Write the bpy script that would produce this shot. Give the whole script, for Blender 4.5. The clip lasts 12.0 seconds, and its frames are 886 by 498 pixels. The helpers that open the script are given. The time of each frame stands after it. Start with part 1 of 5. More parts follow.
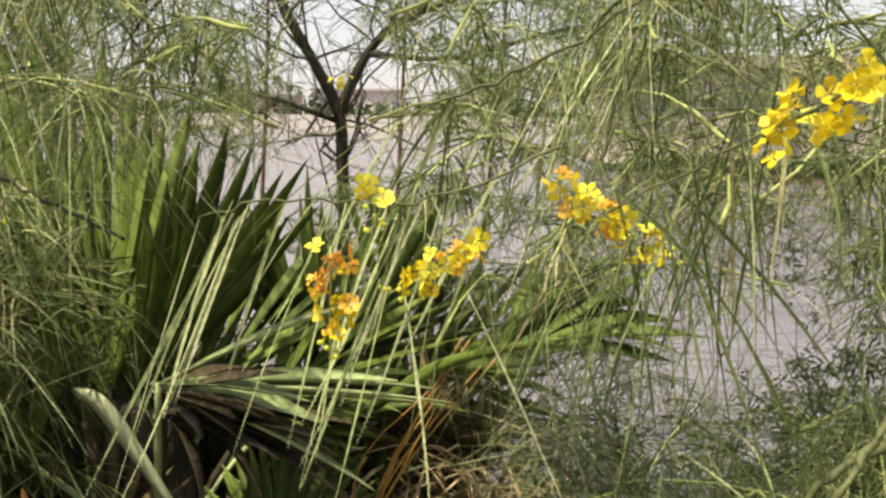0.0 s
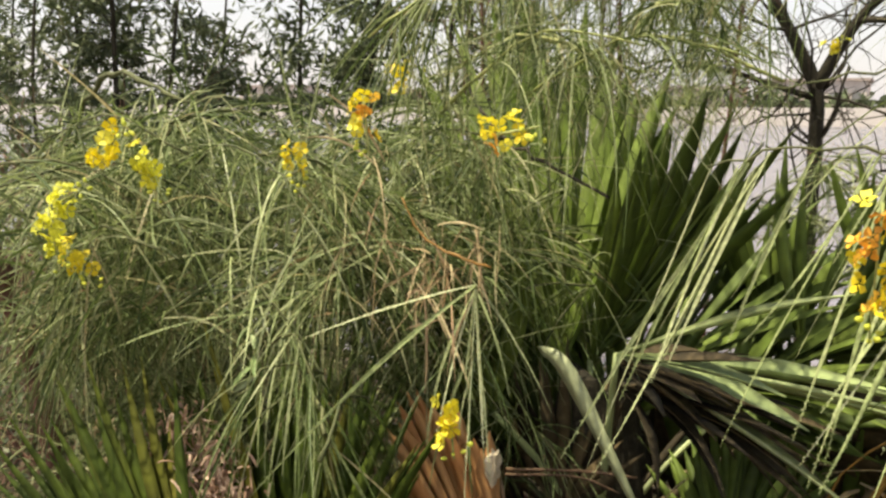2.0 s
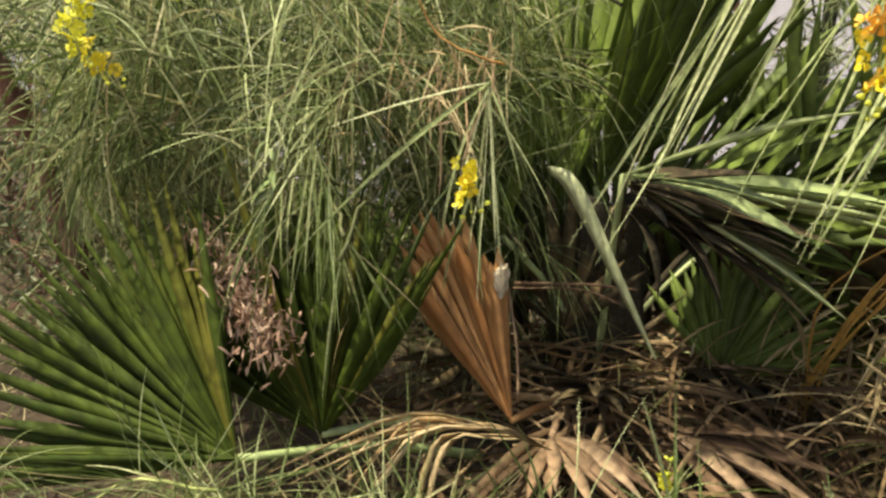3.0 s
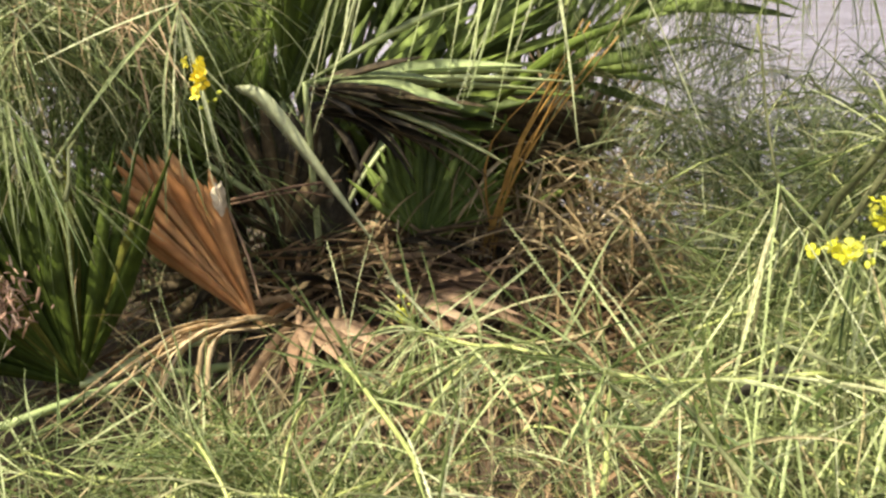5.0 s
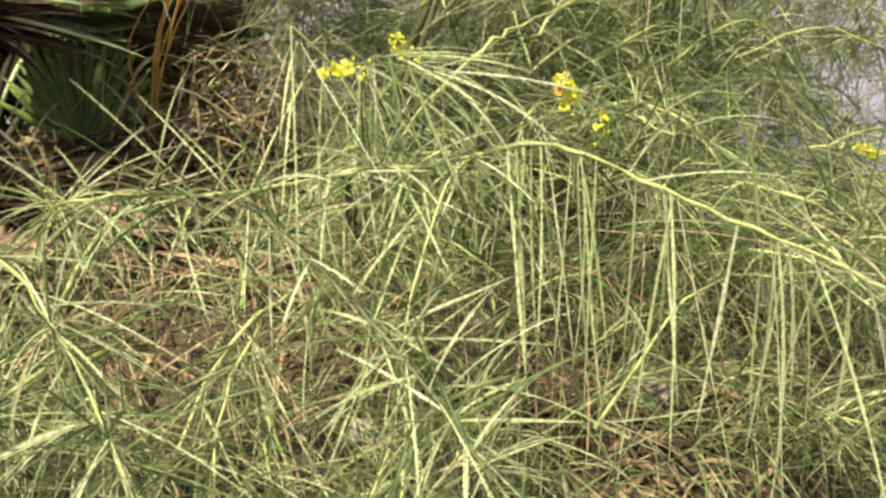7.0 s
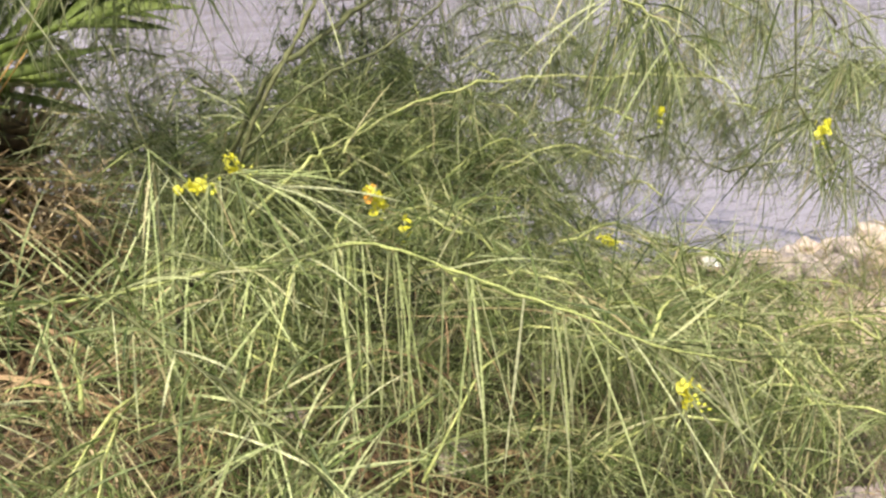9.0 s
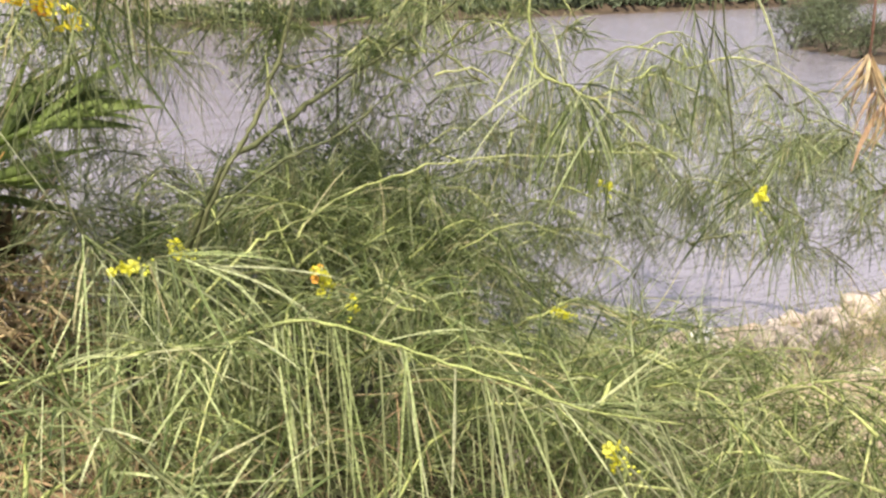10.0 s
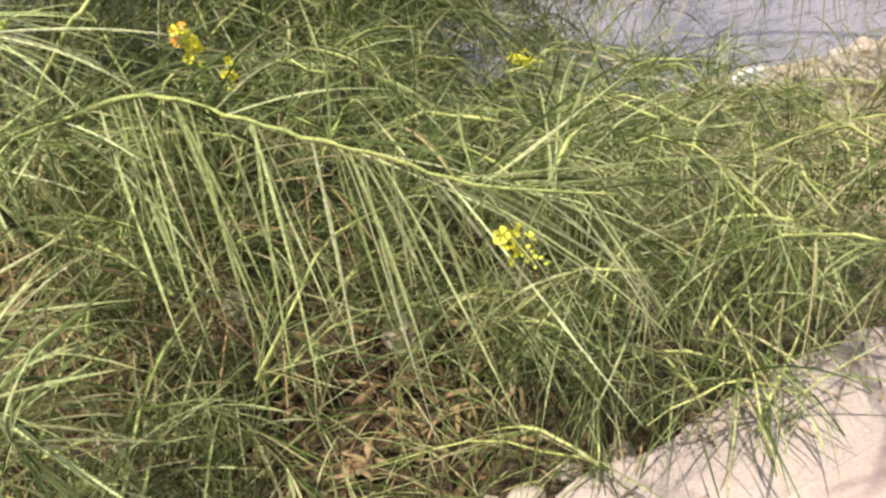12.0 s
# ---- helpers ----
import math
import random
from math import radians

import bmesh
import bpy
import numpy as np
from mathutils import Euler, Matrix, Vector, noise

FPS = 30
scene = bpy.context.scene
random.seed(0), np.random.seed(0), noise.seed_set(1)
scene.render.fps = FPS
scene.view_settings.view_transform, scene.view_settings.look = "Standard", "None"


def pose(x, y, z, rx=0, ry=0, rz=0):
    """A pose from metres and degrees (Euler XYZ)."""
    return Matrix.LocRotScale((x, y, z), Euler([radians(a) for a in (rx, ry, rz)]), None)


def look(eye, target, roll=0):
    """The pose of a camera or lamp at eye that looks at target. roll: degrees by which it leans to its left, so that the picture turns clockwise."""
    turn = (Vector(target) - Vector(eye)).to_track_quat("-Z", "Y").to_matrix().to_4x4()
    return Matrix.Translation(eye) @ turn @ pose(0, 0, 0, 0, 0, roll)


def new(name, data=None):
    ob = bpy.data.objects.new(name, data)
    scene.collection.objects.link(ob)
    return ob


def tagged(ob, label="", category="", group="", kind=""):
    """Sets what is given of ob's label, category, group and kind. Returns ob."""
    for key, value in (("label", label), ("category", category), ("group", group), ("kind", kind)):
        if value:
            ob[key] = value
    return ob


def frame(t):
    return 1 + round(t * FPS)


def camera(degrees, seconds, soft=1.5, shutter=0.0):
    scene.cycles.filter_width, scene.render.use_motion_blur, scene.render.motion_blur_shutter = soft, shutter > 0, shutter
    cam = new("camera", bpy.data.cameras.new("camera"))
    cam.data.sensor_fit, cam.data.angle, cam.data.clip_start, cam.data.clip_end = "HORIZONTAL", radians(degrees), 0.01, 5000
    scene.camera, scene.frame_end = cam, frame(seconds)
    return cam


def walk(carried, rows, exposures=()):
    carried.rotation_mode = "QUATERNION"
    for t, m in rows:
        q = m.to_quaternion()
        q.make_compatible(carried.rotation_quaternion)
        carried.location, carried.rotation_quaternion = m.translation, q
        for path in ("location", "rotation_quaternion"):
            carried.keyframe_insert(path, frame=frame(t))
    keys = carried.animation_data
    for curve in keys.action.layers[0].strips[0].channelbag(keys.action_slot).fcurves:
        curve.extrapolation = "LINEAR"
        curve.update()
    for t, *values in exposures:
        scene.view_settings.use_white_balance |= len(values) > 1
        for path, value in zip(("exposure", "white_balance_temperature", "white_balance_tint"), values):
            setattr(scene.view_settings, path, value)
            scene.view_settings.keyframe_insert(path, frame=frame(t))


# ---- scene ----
cam = camera(58.3, 12.0, 2.6)
PATH = [
    (0, pose(0.000, 0.000, 1.500, 80.93, -0.77, -0.00)),
    (0.5, pose(-0.052, 0.043, 1.458, 81.53, 0.96, 6.67)),
    (1, pose(-0.057, 0.052, 1.471, 82.50, 1.36, 15.54)),
    (1.5, pose(-0.073, 0.055, 1.469, 82.09, 0.52, 23.80)),
    (2, pose(-0.107, 0.064, 1.438, 80.17, -0.46, 30.42)),
    (2.5, pose(-0.107, 0.058, 1.413, 74.78, -1.07, 32.34)),
    (2.7, pose(-0.090, 0.044, 1.394, 72.17, -0.94, 32.24)),
    (4.3, pose(-0.084, -0.170, 1.351, 66.59, 4.59, 14.76)),
    (4.5, pose(-0.076, -0.182, 1.348, 66.40, 4.21, 12.29)),
    (5, pose(-0.066, -0.194, 1.368, 64.61, 3.87, 5.54)),
    (5.5, pose(-0.058, -0.195, 1.362, 62.33, 3.10, -1.32)),
    (6, pose(-0.006, -0.226, 1.345, 59.41, 3.55, -7.14)),
    (6.5, pose(0.054, -0.320, 1.345, 57.69, 4.01, -11.58)),
    (7, pose(0.086, -0.436, 1.378, 56.54, 3.43, -15.97)),
    (7.2, pose(0.086, -0.473, 1.396, 56.65, 2.46, -17.70)),
    (8.8, pose(-0.076, -0.558, 1.451, 62.67, -2.01, -31.72)),
    (9, pose(-0.059, -0.571, 1.455, 64.02, -1.64, -31.90)),
    (9.5, pose(-0.004, -0.642, 1.431, 68.26, 0.32, -31.67)),
    (10, pose(0.023, -0.669, 1.440, 70.70, 0.58, -31.94)),
    (10.5, pose(0.081, -0.719, 1.438, 67.56, 0.94, -31.15)),
    (11, pose(0.164, -0.816, 1.341, 60.06, 3.65, -30.24)),
    (11.5, pose(0.241, -0.701, 1.304, 57.30, 4.85, -30.31)),
    (12, pose(0.379, -0.558, 1.273, 54.57, 7.29, -29.28)),
]
walk(cam, PATH, [(0, 0.70, 7300, 2), (1.5, 0.76, 7300, 1), (2.5, 0.75, 7400, 1), (4.5, 1.2, 7000, 5), (5.5, 1.15, 6900, 6), (7, 1.1, 6800, 7), (9, 0.92, 6700, 9), (10, 0.92, 6700, 9), (11, 0.78, 6800, 7), (12, 0.78, 6800, 7)])

# ---- light ----
SUN_DIR = Vector((-0.28, -0.22, 0.93)).normalized()
world = bpy.data.worlds.new("sky")
scene.world = world
world.use_nodes = True
wn = world.node_tree
sky = wn.nodes.new("ShaderNodeTexSky")
sky.sky_type = "NISHITA"
sky.sun_disc = False
sky.sun_elevation = math.asin(SUN_DIR.z)
sky.sun_rotation = math.atan2(SUN_DIR.x, SUN_DIR.y)
sky.air_density, sky.dust_density, sky.ozone_density = 1.0, 2.5, 1.5
wn.nodes["Background"].inputs[1].default_value = 0.13
haze = wn.nodes.new("ShaderNodeMix")
haze.data_type = "RGBA"
haze.inputs[7].default_value = (5.2, 4.8, 5.5, 1)
sky_co = wn.nodes.new("ShaderNodeTexCoord")
sky_z = wn.nodes.new("ShaderNodeSeparateXYZ")
sky_up = wn.nodes.new("ShaderNodeMapRange")
sky_up.inputs["From Min"].default_value, sky_up.inputs["From Max"].default_value = 0.0, 0.55
sky_up.inputs["To Min"].default_value, sky_up.inputs["To Max"].default_value = 0.72, 0.26
wn.links.new(sky_co.outputs["Generated"], sky_z.inputs[0])
wn.links.new(sky_z.outputs["Z"], sky_up.inputs["Value"])
wn.links.new(sky_up.outputs[0], haze.inputs[0])
wn.links.new(sky.outputs[0], haze.inputs[6])
wn.links.new(haze.outputs[2], wn.nodes["Background"].inputs[0])
sun = new("sun", bpy.data.lights.new("sun", "SUN"))
sun.data.energy, sun.data.angle, sun.data.color = 5.4, radians(0.6), (1.0, 0.93, 0.78)
sun.matrix_world = look(SUN_DIR * 20, (0, 0, 0))


# ---- materials ----
def nodes_of(name):
    m = bpy.data.materials.new(name)
    m.use_nodes = True
    n = m.node_tree
    return m, n, n.nodes["Principled BSDF"]


def ramp(n, stops):
    r = n.nodes.new("ShaderNodeValToRGB")
    e = r.color_ramp.elements
    while len(e) < len(stops):
        e.new(0.5)
    for k, (at, col) in enumerate(stops):
        e[k].position, e[k].color = at, (*col, 1)
    return r


def leaf_material(name, stops, rough=0.5, glow=0.3, per_object=False, scale=60.0, vary=0.35, bump=0.15):
    """Thin leaf tissue: a colour per leaf, fine mottling along it, some light passing through."""
    m, n, b = nodes_of(name)
    L = n.links.new
    rnd = n.nodes.new("ShaderNodeObjectInfo" if per_object else "ShaderNodeNewGeometry")
    col = ramp(n, stops)
    L(rnd.outputs["Random" if per_object else "Random Per Island"], col.inputs[0])
    co = n.nodes.new("ShaderNodeTexCoord")
    big = n.nodes.new("ShaderNodeTexNoise")
    big.inputs["Scale"].default_value, big.inputs["Detail"].default_value = scale, 4
    L(co.outputs["Object"], big.inputs["Vector"])
    mr = n.nodes.new("ShaderNodeMapRange")
    mr.inputs["From Min"].default_value, mr.inputs["From Max"].default_value = 0.3, 0.7
    mr.inputs["To Min"].default_value, mr.inputs["To Max"].default_value = 1 - vary, 1 + vary
    L(big.outputs[0], mr.inputs["Value"])
    mul = n.nodes.new("ShaderNodeVectorMath")
    mul.operation = "SCALE"
    L(col.outputs[0], mul.inputs[0])
    L(mr.outputs[0], mul.inputs["Scale"])
    L(mul.outputs[0], b.inputs["Base Color"])
    b.inputs["Roughness"].default_value = rough
    b.inputs["Specular IOR Level"].default_value = 0.4
    bp = n.nodes.new("ShaderNodeBump")
    bp.inputs["Strength"].default_value, bp.inputs["Distance"].default_value = bump, 0.002
    L(big.outputs[0], bp.inputs["Height"])
    L(bp.outputs[0], b.inputs["Normal"])
    tr = n.nodes.new("ShaderNodeBsdfTranslucent")
    L(mul.outputs[0], tr.inputs[0])
    mx = n.nodes.new("ShaderNodeMixShader")
    mx.inputs[0].default_value = glow
    L(b.outputs[0], mx.inputs[1])
    L(tr.outputs[0], mx.inputs[2])
    L(mx.outputs[0], n.nodes["Material Output"].inputs[0])
    return m


def rough_material(name, stops, scale=6.0, fine=60.0, rough=0.85, bump=0.4, dist=0.01, per_object=False):
    """Stone, soil, bark: two scales of colour and relief."""
    m, n, b = nodes_of(name)
    L = n.links.new
    co = n.nodes.new("ShaderNodeTexCoord")
    a = n.nodes.new("ShaderNodeTexNoise")
    a.inputs["Scale"].default_value, a.inputs["Detail"].default_value = scale, 8
    f = n.nodes.new("ShaderNodeTexNoise")
    f.inputs["Scale"].default_value, f.inputs["Detail"].default_value = fine, 6
    L(co.outputs["Object"], a.inputs["Vector"])
    L(co.outputs["Object"], f.inputs["Vector"])
    mix = n.nodes.new("ShaderNodeMath")
    mix.operation = "MULTIPLY_ADD"
    mix.inputs[1].default_value = 0.5
    L(f.outputs[0], mix.inputs[0])
    half = n.nodes.new("ShaderNodeMath")
    half.operation = "MULTIPLY"
    half.inputs[1].default_value = 0.5
    L(a.outputs[0], half.inputs[0])
    L(half.outputs[0], mix.inputs[2])
    src = mix.outputs[0]
    if per_object:
        oi = n.nodes.new("ShaderNodeObjectInfo")
        pm = n.nodes.new("ShaderNodeMath")
        pm.operation = "MULTIPLY_ADD"
        pm.inputs[1].default_value, pm.inputs[2].default_value = 0.16, -0.08
        L(oi.outputs["Random"], pm.inputs[0])
        ad = n.nodes.new("ShaderNodeMath")
        L(pm.outputs[0], ad.inputs[0])
        L(src, ad.inputs[1])
        src = ad.outputs[0]
    col = ramp(n, stops)
    L(src, col.inputs[0])
    L(col.outputs[0], b.inputs["Base Color"])
    b.inputs["Roughness"].default_value = rough
    b.inputs["Specular IOR Level"].default_value = 0.3
    bp = n.nodes.new("ShaderNodeBump")
    bp.inputs["Strength"].default_value, bp.inputs["Distance"].default_value = bump, dist
    L(mix.outputs[0], bp.inputs["Height"])
    L(bp.outputs[0], b.inputs["Normal"])
    return m


# bulk strand tones run dark, standing in for self-shade within the clumps
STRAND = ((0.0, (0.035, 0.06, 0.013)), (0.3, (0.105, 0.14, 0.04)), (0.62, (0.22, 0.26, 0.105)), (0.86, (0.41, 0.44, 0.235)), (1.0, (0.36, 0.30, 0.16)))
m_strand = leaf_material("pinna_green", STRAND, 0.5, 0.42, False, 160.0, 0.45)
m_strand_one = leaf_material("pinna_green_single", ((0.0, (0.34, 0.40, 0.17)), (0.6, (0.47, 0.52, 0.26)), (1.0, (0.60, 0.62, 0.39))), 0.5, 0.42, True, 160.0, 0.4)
m_strand_dry = leaf_material("pinna_dry", ((0.0, (0.25, 0.17, 0.08)), (0.5, (0.46, 0.37, 0.22)), (1.0, (0.42, 0.25, 0.15))), 0.7, 0.25)
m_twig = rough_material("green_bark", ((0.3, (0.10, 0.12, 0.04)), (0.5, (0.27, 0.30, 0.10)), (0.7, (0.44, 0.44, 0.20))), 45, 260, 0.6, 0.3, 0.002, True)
# the green bark again, with shade put into its colour
m_shadetwig = rough_material("green_bark_shaded", ((0.3, (0.04, 0.048, 0.018)), (0.5, (0.08, 0.086, 0.034)), (0.7, (0.14, 0.14, 0.065))), 30, 200, 0.7, 0.3, 0.002, True)
m_bark = rough_material("dark_bark", ((0.3, (0.015, 0.013, 0.009)), (0.5, (0.036, 0.03, 0.02)), (0.7, (0.075, 0.062, 0.045))), 18, 120, 0.9, 0.8, 0.006)
m_redbark = rough_material("red_bark", ((0.3, (0.05, 0.028, 0.02)), (0.5, (0.12, 0.06, 0.042)), (0.7, (0.2, 0.12, 0.09))), 18, 120, 0.9, 0.8, 0.006)
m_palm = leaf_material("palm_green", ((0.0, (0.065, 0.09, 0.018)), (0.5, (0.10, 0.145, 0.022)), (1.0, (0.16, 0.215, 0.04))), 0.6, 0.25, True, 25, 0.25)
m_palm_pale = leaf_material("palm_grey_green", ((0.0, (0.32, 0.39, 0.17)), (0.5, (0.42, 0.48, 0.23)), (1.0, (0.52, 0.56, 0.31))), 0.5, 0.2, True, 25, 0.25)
m_palm_warm = leaf_material("palm_yellow_green", ((0.0, (0.05, 0.08, 0.006)), (0.7, (0.085, 0.12, 0.011)), (1.0, (0.17, 0.16, 0.022))), 0.75, 0.5, True, 25, 0.35)
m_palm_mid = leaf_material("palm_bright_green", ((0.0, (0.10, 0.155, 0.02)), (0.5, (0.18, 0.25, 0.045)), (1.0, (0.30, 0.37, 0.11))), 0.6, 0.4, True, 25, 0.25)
# withered palm tissue, browned almost to black in place of deep shade
m_thatch_shaded = leaf_material("palm_thatch_shaded", ((0.0, (0.03, 0.022, 0.012)), (0.5, (0.07, 0.05, 0.026)), (1.0, (0.14, 0.10, 0.05))), 0.85, 0.1, True, 40, 0.4)
m_folded = leaf_material("palm_bleached", ((0.0, (0.38, 0.41, 0.23)), (1.0, (0.44, 0.46, 0.28))), 0.5, 0.15, True, 30, 0.25)
m_cream = leaf_material("bleached_scrap", ((0.0, (0.55, 0.44, 0.30)), (1.0, (0.66, 0.57, 0.44))), 0.7, 0.2, True, 60, 0.3)
m_orange = leaf_material("dry_stalk", ((0.0, (0.24, 0.12, 0.03)), (1.0, (0.40, 0.24, 0.06))), 0.6, 0.1, True, 40, 0.3)
m_palm_dead = leaf_material("palm_rust", ((0.0, (0.48, 0.21, 0.075)), (0.5, (0.58, 0.28, 0.11)), (1.0, (0.64, 0.36, 0.16))), 0.7, 0.35, True, 30, 0.14)
m_straw = leaf_material("straw", ((0.0, (0.22, 0.13, 0.06)), (0.5, (0.42, 0.29, 0.15)), (1.0, (0.55, 0.43, 0.26))), 0.7, 0.2, True, 40, 0.3)
m_brown = leaf_material("dry_brown_fan", ((0.0, (0.13, 0.075, 0.045)), (0.5, (0.24, 0.15, 0.09)), (1.0, (0.38, 0.26, 0.17))), 0.75, 0.2, True, 40, 0.35)
# litter straw, toned down in place of the shade under the palm
m_straw_mass = leaf_material("straw_mass", ((0.0, (0.07, 0.04, 0.02)), (0.5, (0.17, 0.105, 0.055)), (1.0, (0.38, 0.27, 0.155))), 0.75, 0.2, False, 40, 0.3)
m_straw_pale = leaf_material("straw_bleached", ((0.0, (0.20, 0.13, 0.06)), (0.5, (0.40, 0.30, 0.16)), (1.0, (0.54, 0.44, 0.28))), 0.75, 0.25, False, 40, 0.3)
m_pinkdry = leaf_material("dry_panicle", ((0.0, (0.26, 0.15, 0.10)), (0.6, (0.42, 0.27, 0.20)), (1.0, (0.58, 0.44, 0.35))), 0.8, 0.2, False, 40, 0.3)
m_petal = leaf_material("petal_yellow", ((0.0, (0.62, 0.46, 0.02)), (0.6, (0.72, 0.60, 0.03)), (1.0, (0.72, 0.67, 0.08))), 0.55, 0.35, True, 90, 0.15)
m_petal_lime = leaf_material("petal_lime", ((0.0, (0.52, 0.50, 0.03)), (0.6, (0.66, 0.64, 0.05)), (1.0, (0.72, 0.72, 0.14))), 0.55, 0.35, True, 90, 0.15)
m_petal_orange = leaf_material("petal_orange", ((0.0, (0.62, 0.27, 0.04)), (1.0, (0.80, 0.48, 0.06))), 0.55, 0.3, True, 90, 0.2)
m_bud = leaf_material("bud_green", ((0.0, (0.45, 0.50, 0.06)), (1.0, (0.62, 0.62, 0.08))), 0.5, 0.2, True, 90, 0.2)
m_grass = leaf_material("bank_grass", ((0.0, (0.10, 0.13, 0.04)), (0.4, (0.22, 0.25, 0.09)), (0.75, (0.38, 0.34, 0.17)), (1.0, (0.46, 0.37, 0.22))), 0.6, 0.25)
m_olive = leaf_material("small_leaf", ((0.0, (0.04, 0.055, 0.025)), (0.5, (0.09, 0.115, 0.05)), (1.0, (0.17, 0.19, 0.10))), 0.45, 0.25)
m_stone = rough_material("pale_stone", ((0.3, (0.24, 0.20, 0.18)), (0.5, (0.42, 0.35, 0.31)), (0.7, (0.58, 0.5, 0.46))), 9, 70, 0.85, 0.6, 0.01, True)
# soil held dark: the shade under the plants is in its colour
m_soil = rough_material("bank_soil_shaded", ((0.3, (0.022, 0.016, 0.010)), (0.5, (0.055, 0.038, 0.024)), (0.7, (0.12, 0.085, 0.055))), 3, 60, 0.95, 0.9, 0.03)
m_kerb = rough_material("kerb_concrete", ((0.3, (0.20, 0.165, 0.157)), (0.5, (0.28, 0.232, 0.224)), (0.68, (0.36, 0.306, 0.298))), 5, 160, 0.85, 0.25, 0.003)
m_paving = rough_material("path_concrete", ((0.3, (0.23, 0.175, 0.165)), (0.5, (0.30, 0.235, 0.225)), (0.68, (0.37, 0.30, 0.29))), 3, 140, 0.88, 0.3, 0.003)
# far walls and roofs: distance haze is mixed into these light colours
m_wall_far = rough_material("far_wall_hazed", ((0.3, (0.50, 0.40, 0.36)), (0.5, (0.60, 0.50, 0.46)), (0.7, (0.70, 0.62, 0.58))), 0.2, 2, 0.9, 0.2, 0.02, True)
m_far_green = leaf_material("far_foliage", ((0.0, (0.06, 0.08, 0.04)), (1.0, (0.12, 0.14, 0.07))), 0.7, 0.1, False, 0.4, 0.4)
m_roof = rough_material("far_roof_hazed", ((0.3, (0.34, 0.27, 0.25)), (0.7, (0.46, 0.38, 0.36))), 0.5, 3, 0.9, 0.2, 0.02)
# window panes greyed up to carry the same painted haze
m_pane, pn, pb = nodes_of("far_pane_hazed")
pb.inputs["Base Color"].default_value, pb.inputs["Roughness"].default_value = (0.22, 0.21, 0.22, 1), 0.3

m_water, n, b = nodes_of("river_water")
b.inputs["Base Color"].default_value = (0.17, 0.154, 0.18, 1)
b.inputs["Specular IOR Level"].default_value = 0.9
b.inputs["Roughness"].default_value = 0.06
b.inputs["IOR"].default_value = 1.6
co = n.nodes.new("ShaderNodeTexCoord")
mp = n.nodes.new("ShaderNodeMapping")
mp.inputs["Scale"].default_value = (1.0, 2.2, 1.0)
mp.inputs["Rotation"].default_value = (0, 0, 0.5)
w1 = n.nodes.new("ShaderNodeTexNoise")
w1.inputs["Scale"].default_value, w1.inputs["Detail"].default_value = 5.0, 5
w2 = n.nodes.new("ShaderNodeTexNoise")
w2.inputs["Scale"].default_value, w2.inputs["Detail"].default_value = 0.8, 3
wa = n.nodes.new("ShaderNodeMath")
wa.operation = "MULTIPLY_ADD"
wa.inputs[1].default_value = 2.0
bp = n.nodes.new("ShaderNodeBump")
bp.inputs["Strength"].default_value, bp.inputs["Distance"].default_value = 1.0, 0.05
n.links.new(co.outputs["Object"], mp.inputs[0])
n.links.new(mp.outputs[0], w1.inputs["Vector"])
n.links.new(mp.outputs[0], w2.inputs["Vector"])
n.links.new(w2.outputs[0], wa.inputs[0])
n.links.new(w1.outputs[0], wa.inputs[2])
n.links.new(wa.outputs[0], bp.inputs["Height"])
n.links.new(bp.outputs[0], b.inputs["Normal"])


# ---- building helpers ----
def raw(name, verts, faces, material, smooth=True):
    me = bpy.data.meshes.new(name)
    me.from_pydata([tuple(v) for v in verts], [], [tuple(f) for f in faces])
    me.materials.append(material)
    if smooth:
        me.polygons.foreach_set("use_smooth", [True] * len(me.polygons))
    me.update()
    return me


def put(name, me, parent=None, m=None, label="", kind=""):
    ob = new(name, me)
    if parent is not None:
        ob.parent = parent
    if m is not None:
        ob.matrix_basis = m
    return tagged(ob, label, "", "", kind)


def part(name, bm, material, parent, label=""):
    me = bpy.data.meshes.new(name)
    bm.to_mesh(me)
    bm.free()
    me.materials.append(material)
    return put(name, me, parent, None, label)


def smooth_line(pts, n):
    """A rounded line through the points (Catmull-Rom)."""
    p = np.array(pts, float)
    if len(p) < 3:
        return np.linspace(p[0], p[-1], n)
    q = np.vstack([2 * p[0] - p[1], p, 2 * p[-1] - p[-2]])
    out = []
    for u in np.linspace(0, len(p) - 1 - 1e-6, n):
        k, t = int(u), u - int(u)
        a, b_, c, d = q[k], q[k + 1], q[k + 2], q[k + 3]
        out.append(0.5 * (2 * b_ + (c - a) * t + (2 * a - 5 * b_ + 4 * c - d) * t * t + (3 * b_ - a - 3 * c + d) * t ** 3))
    return np.array(out)


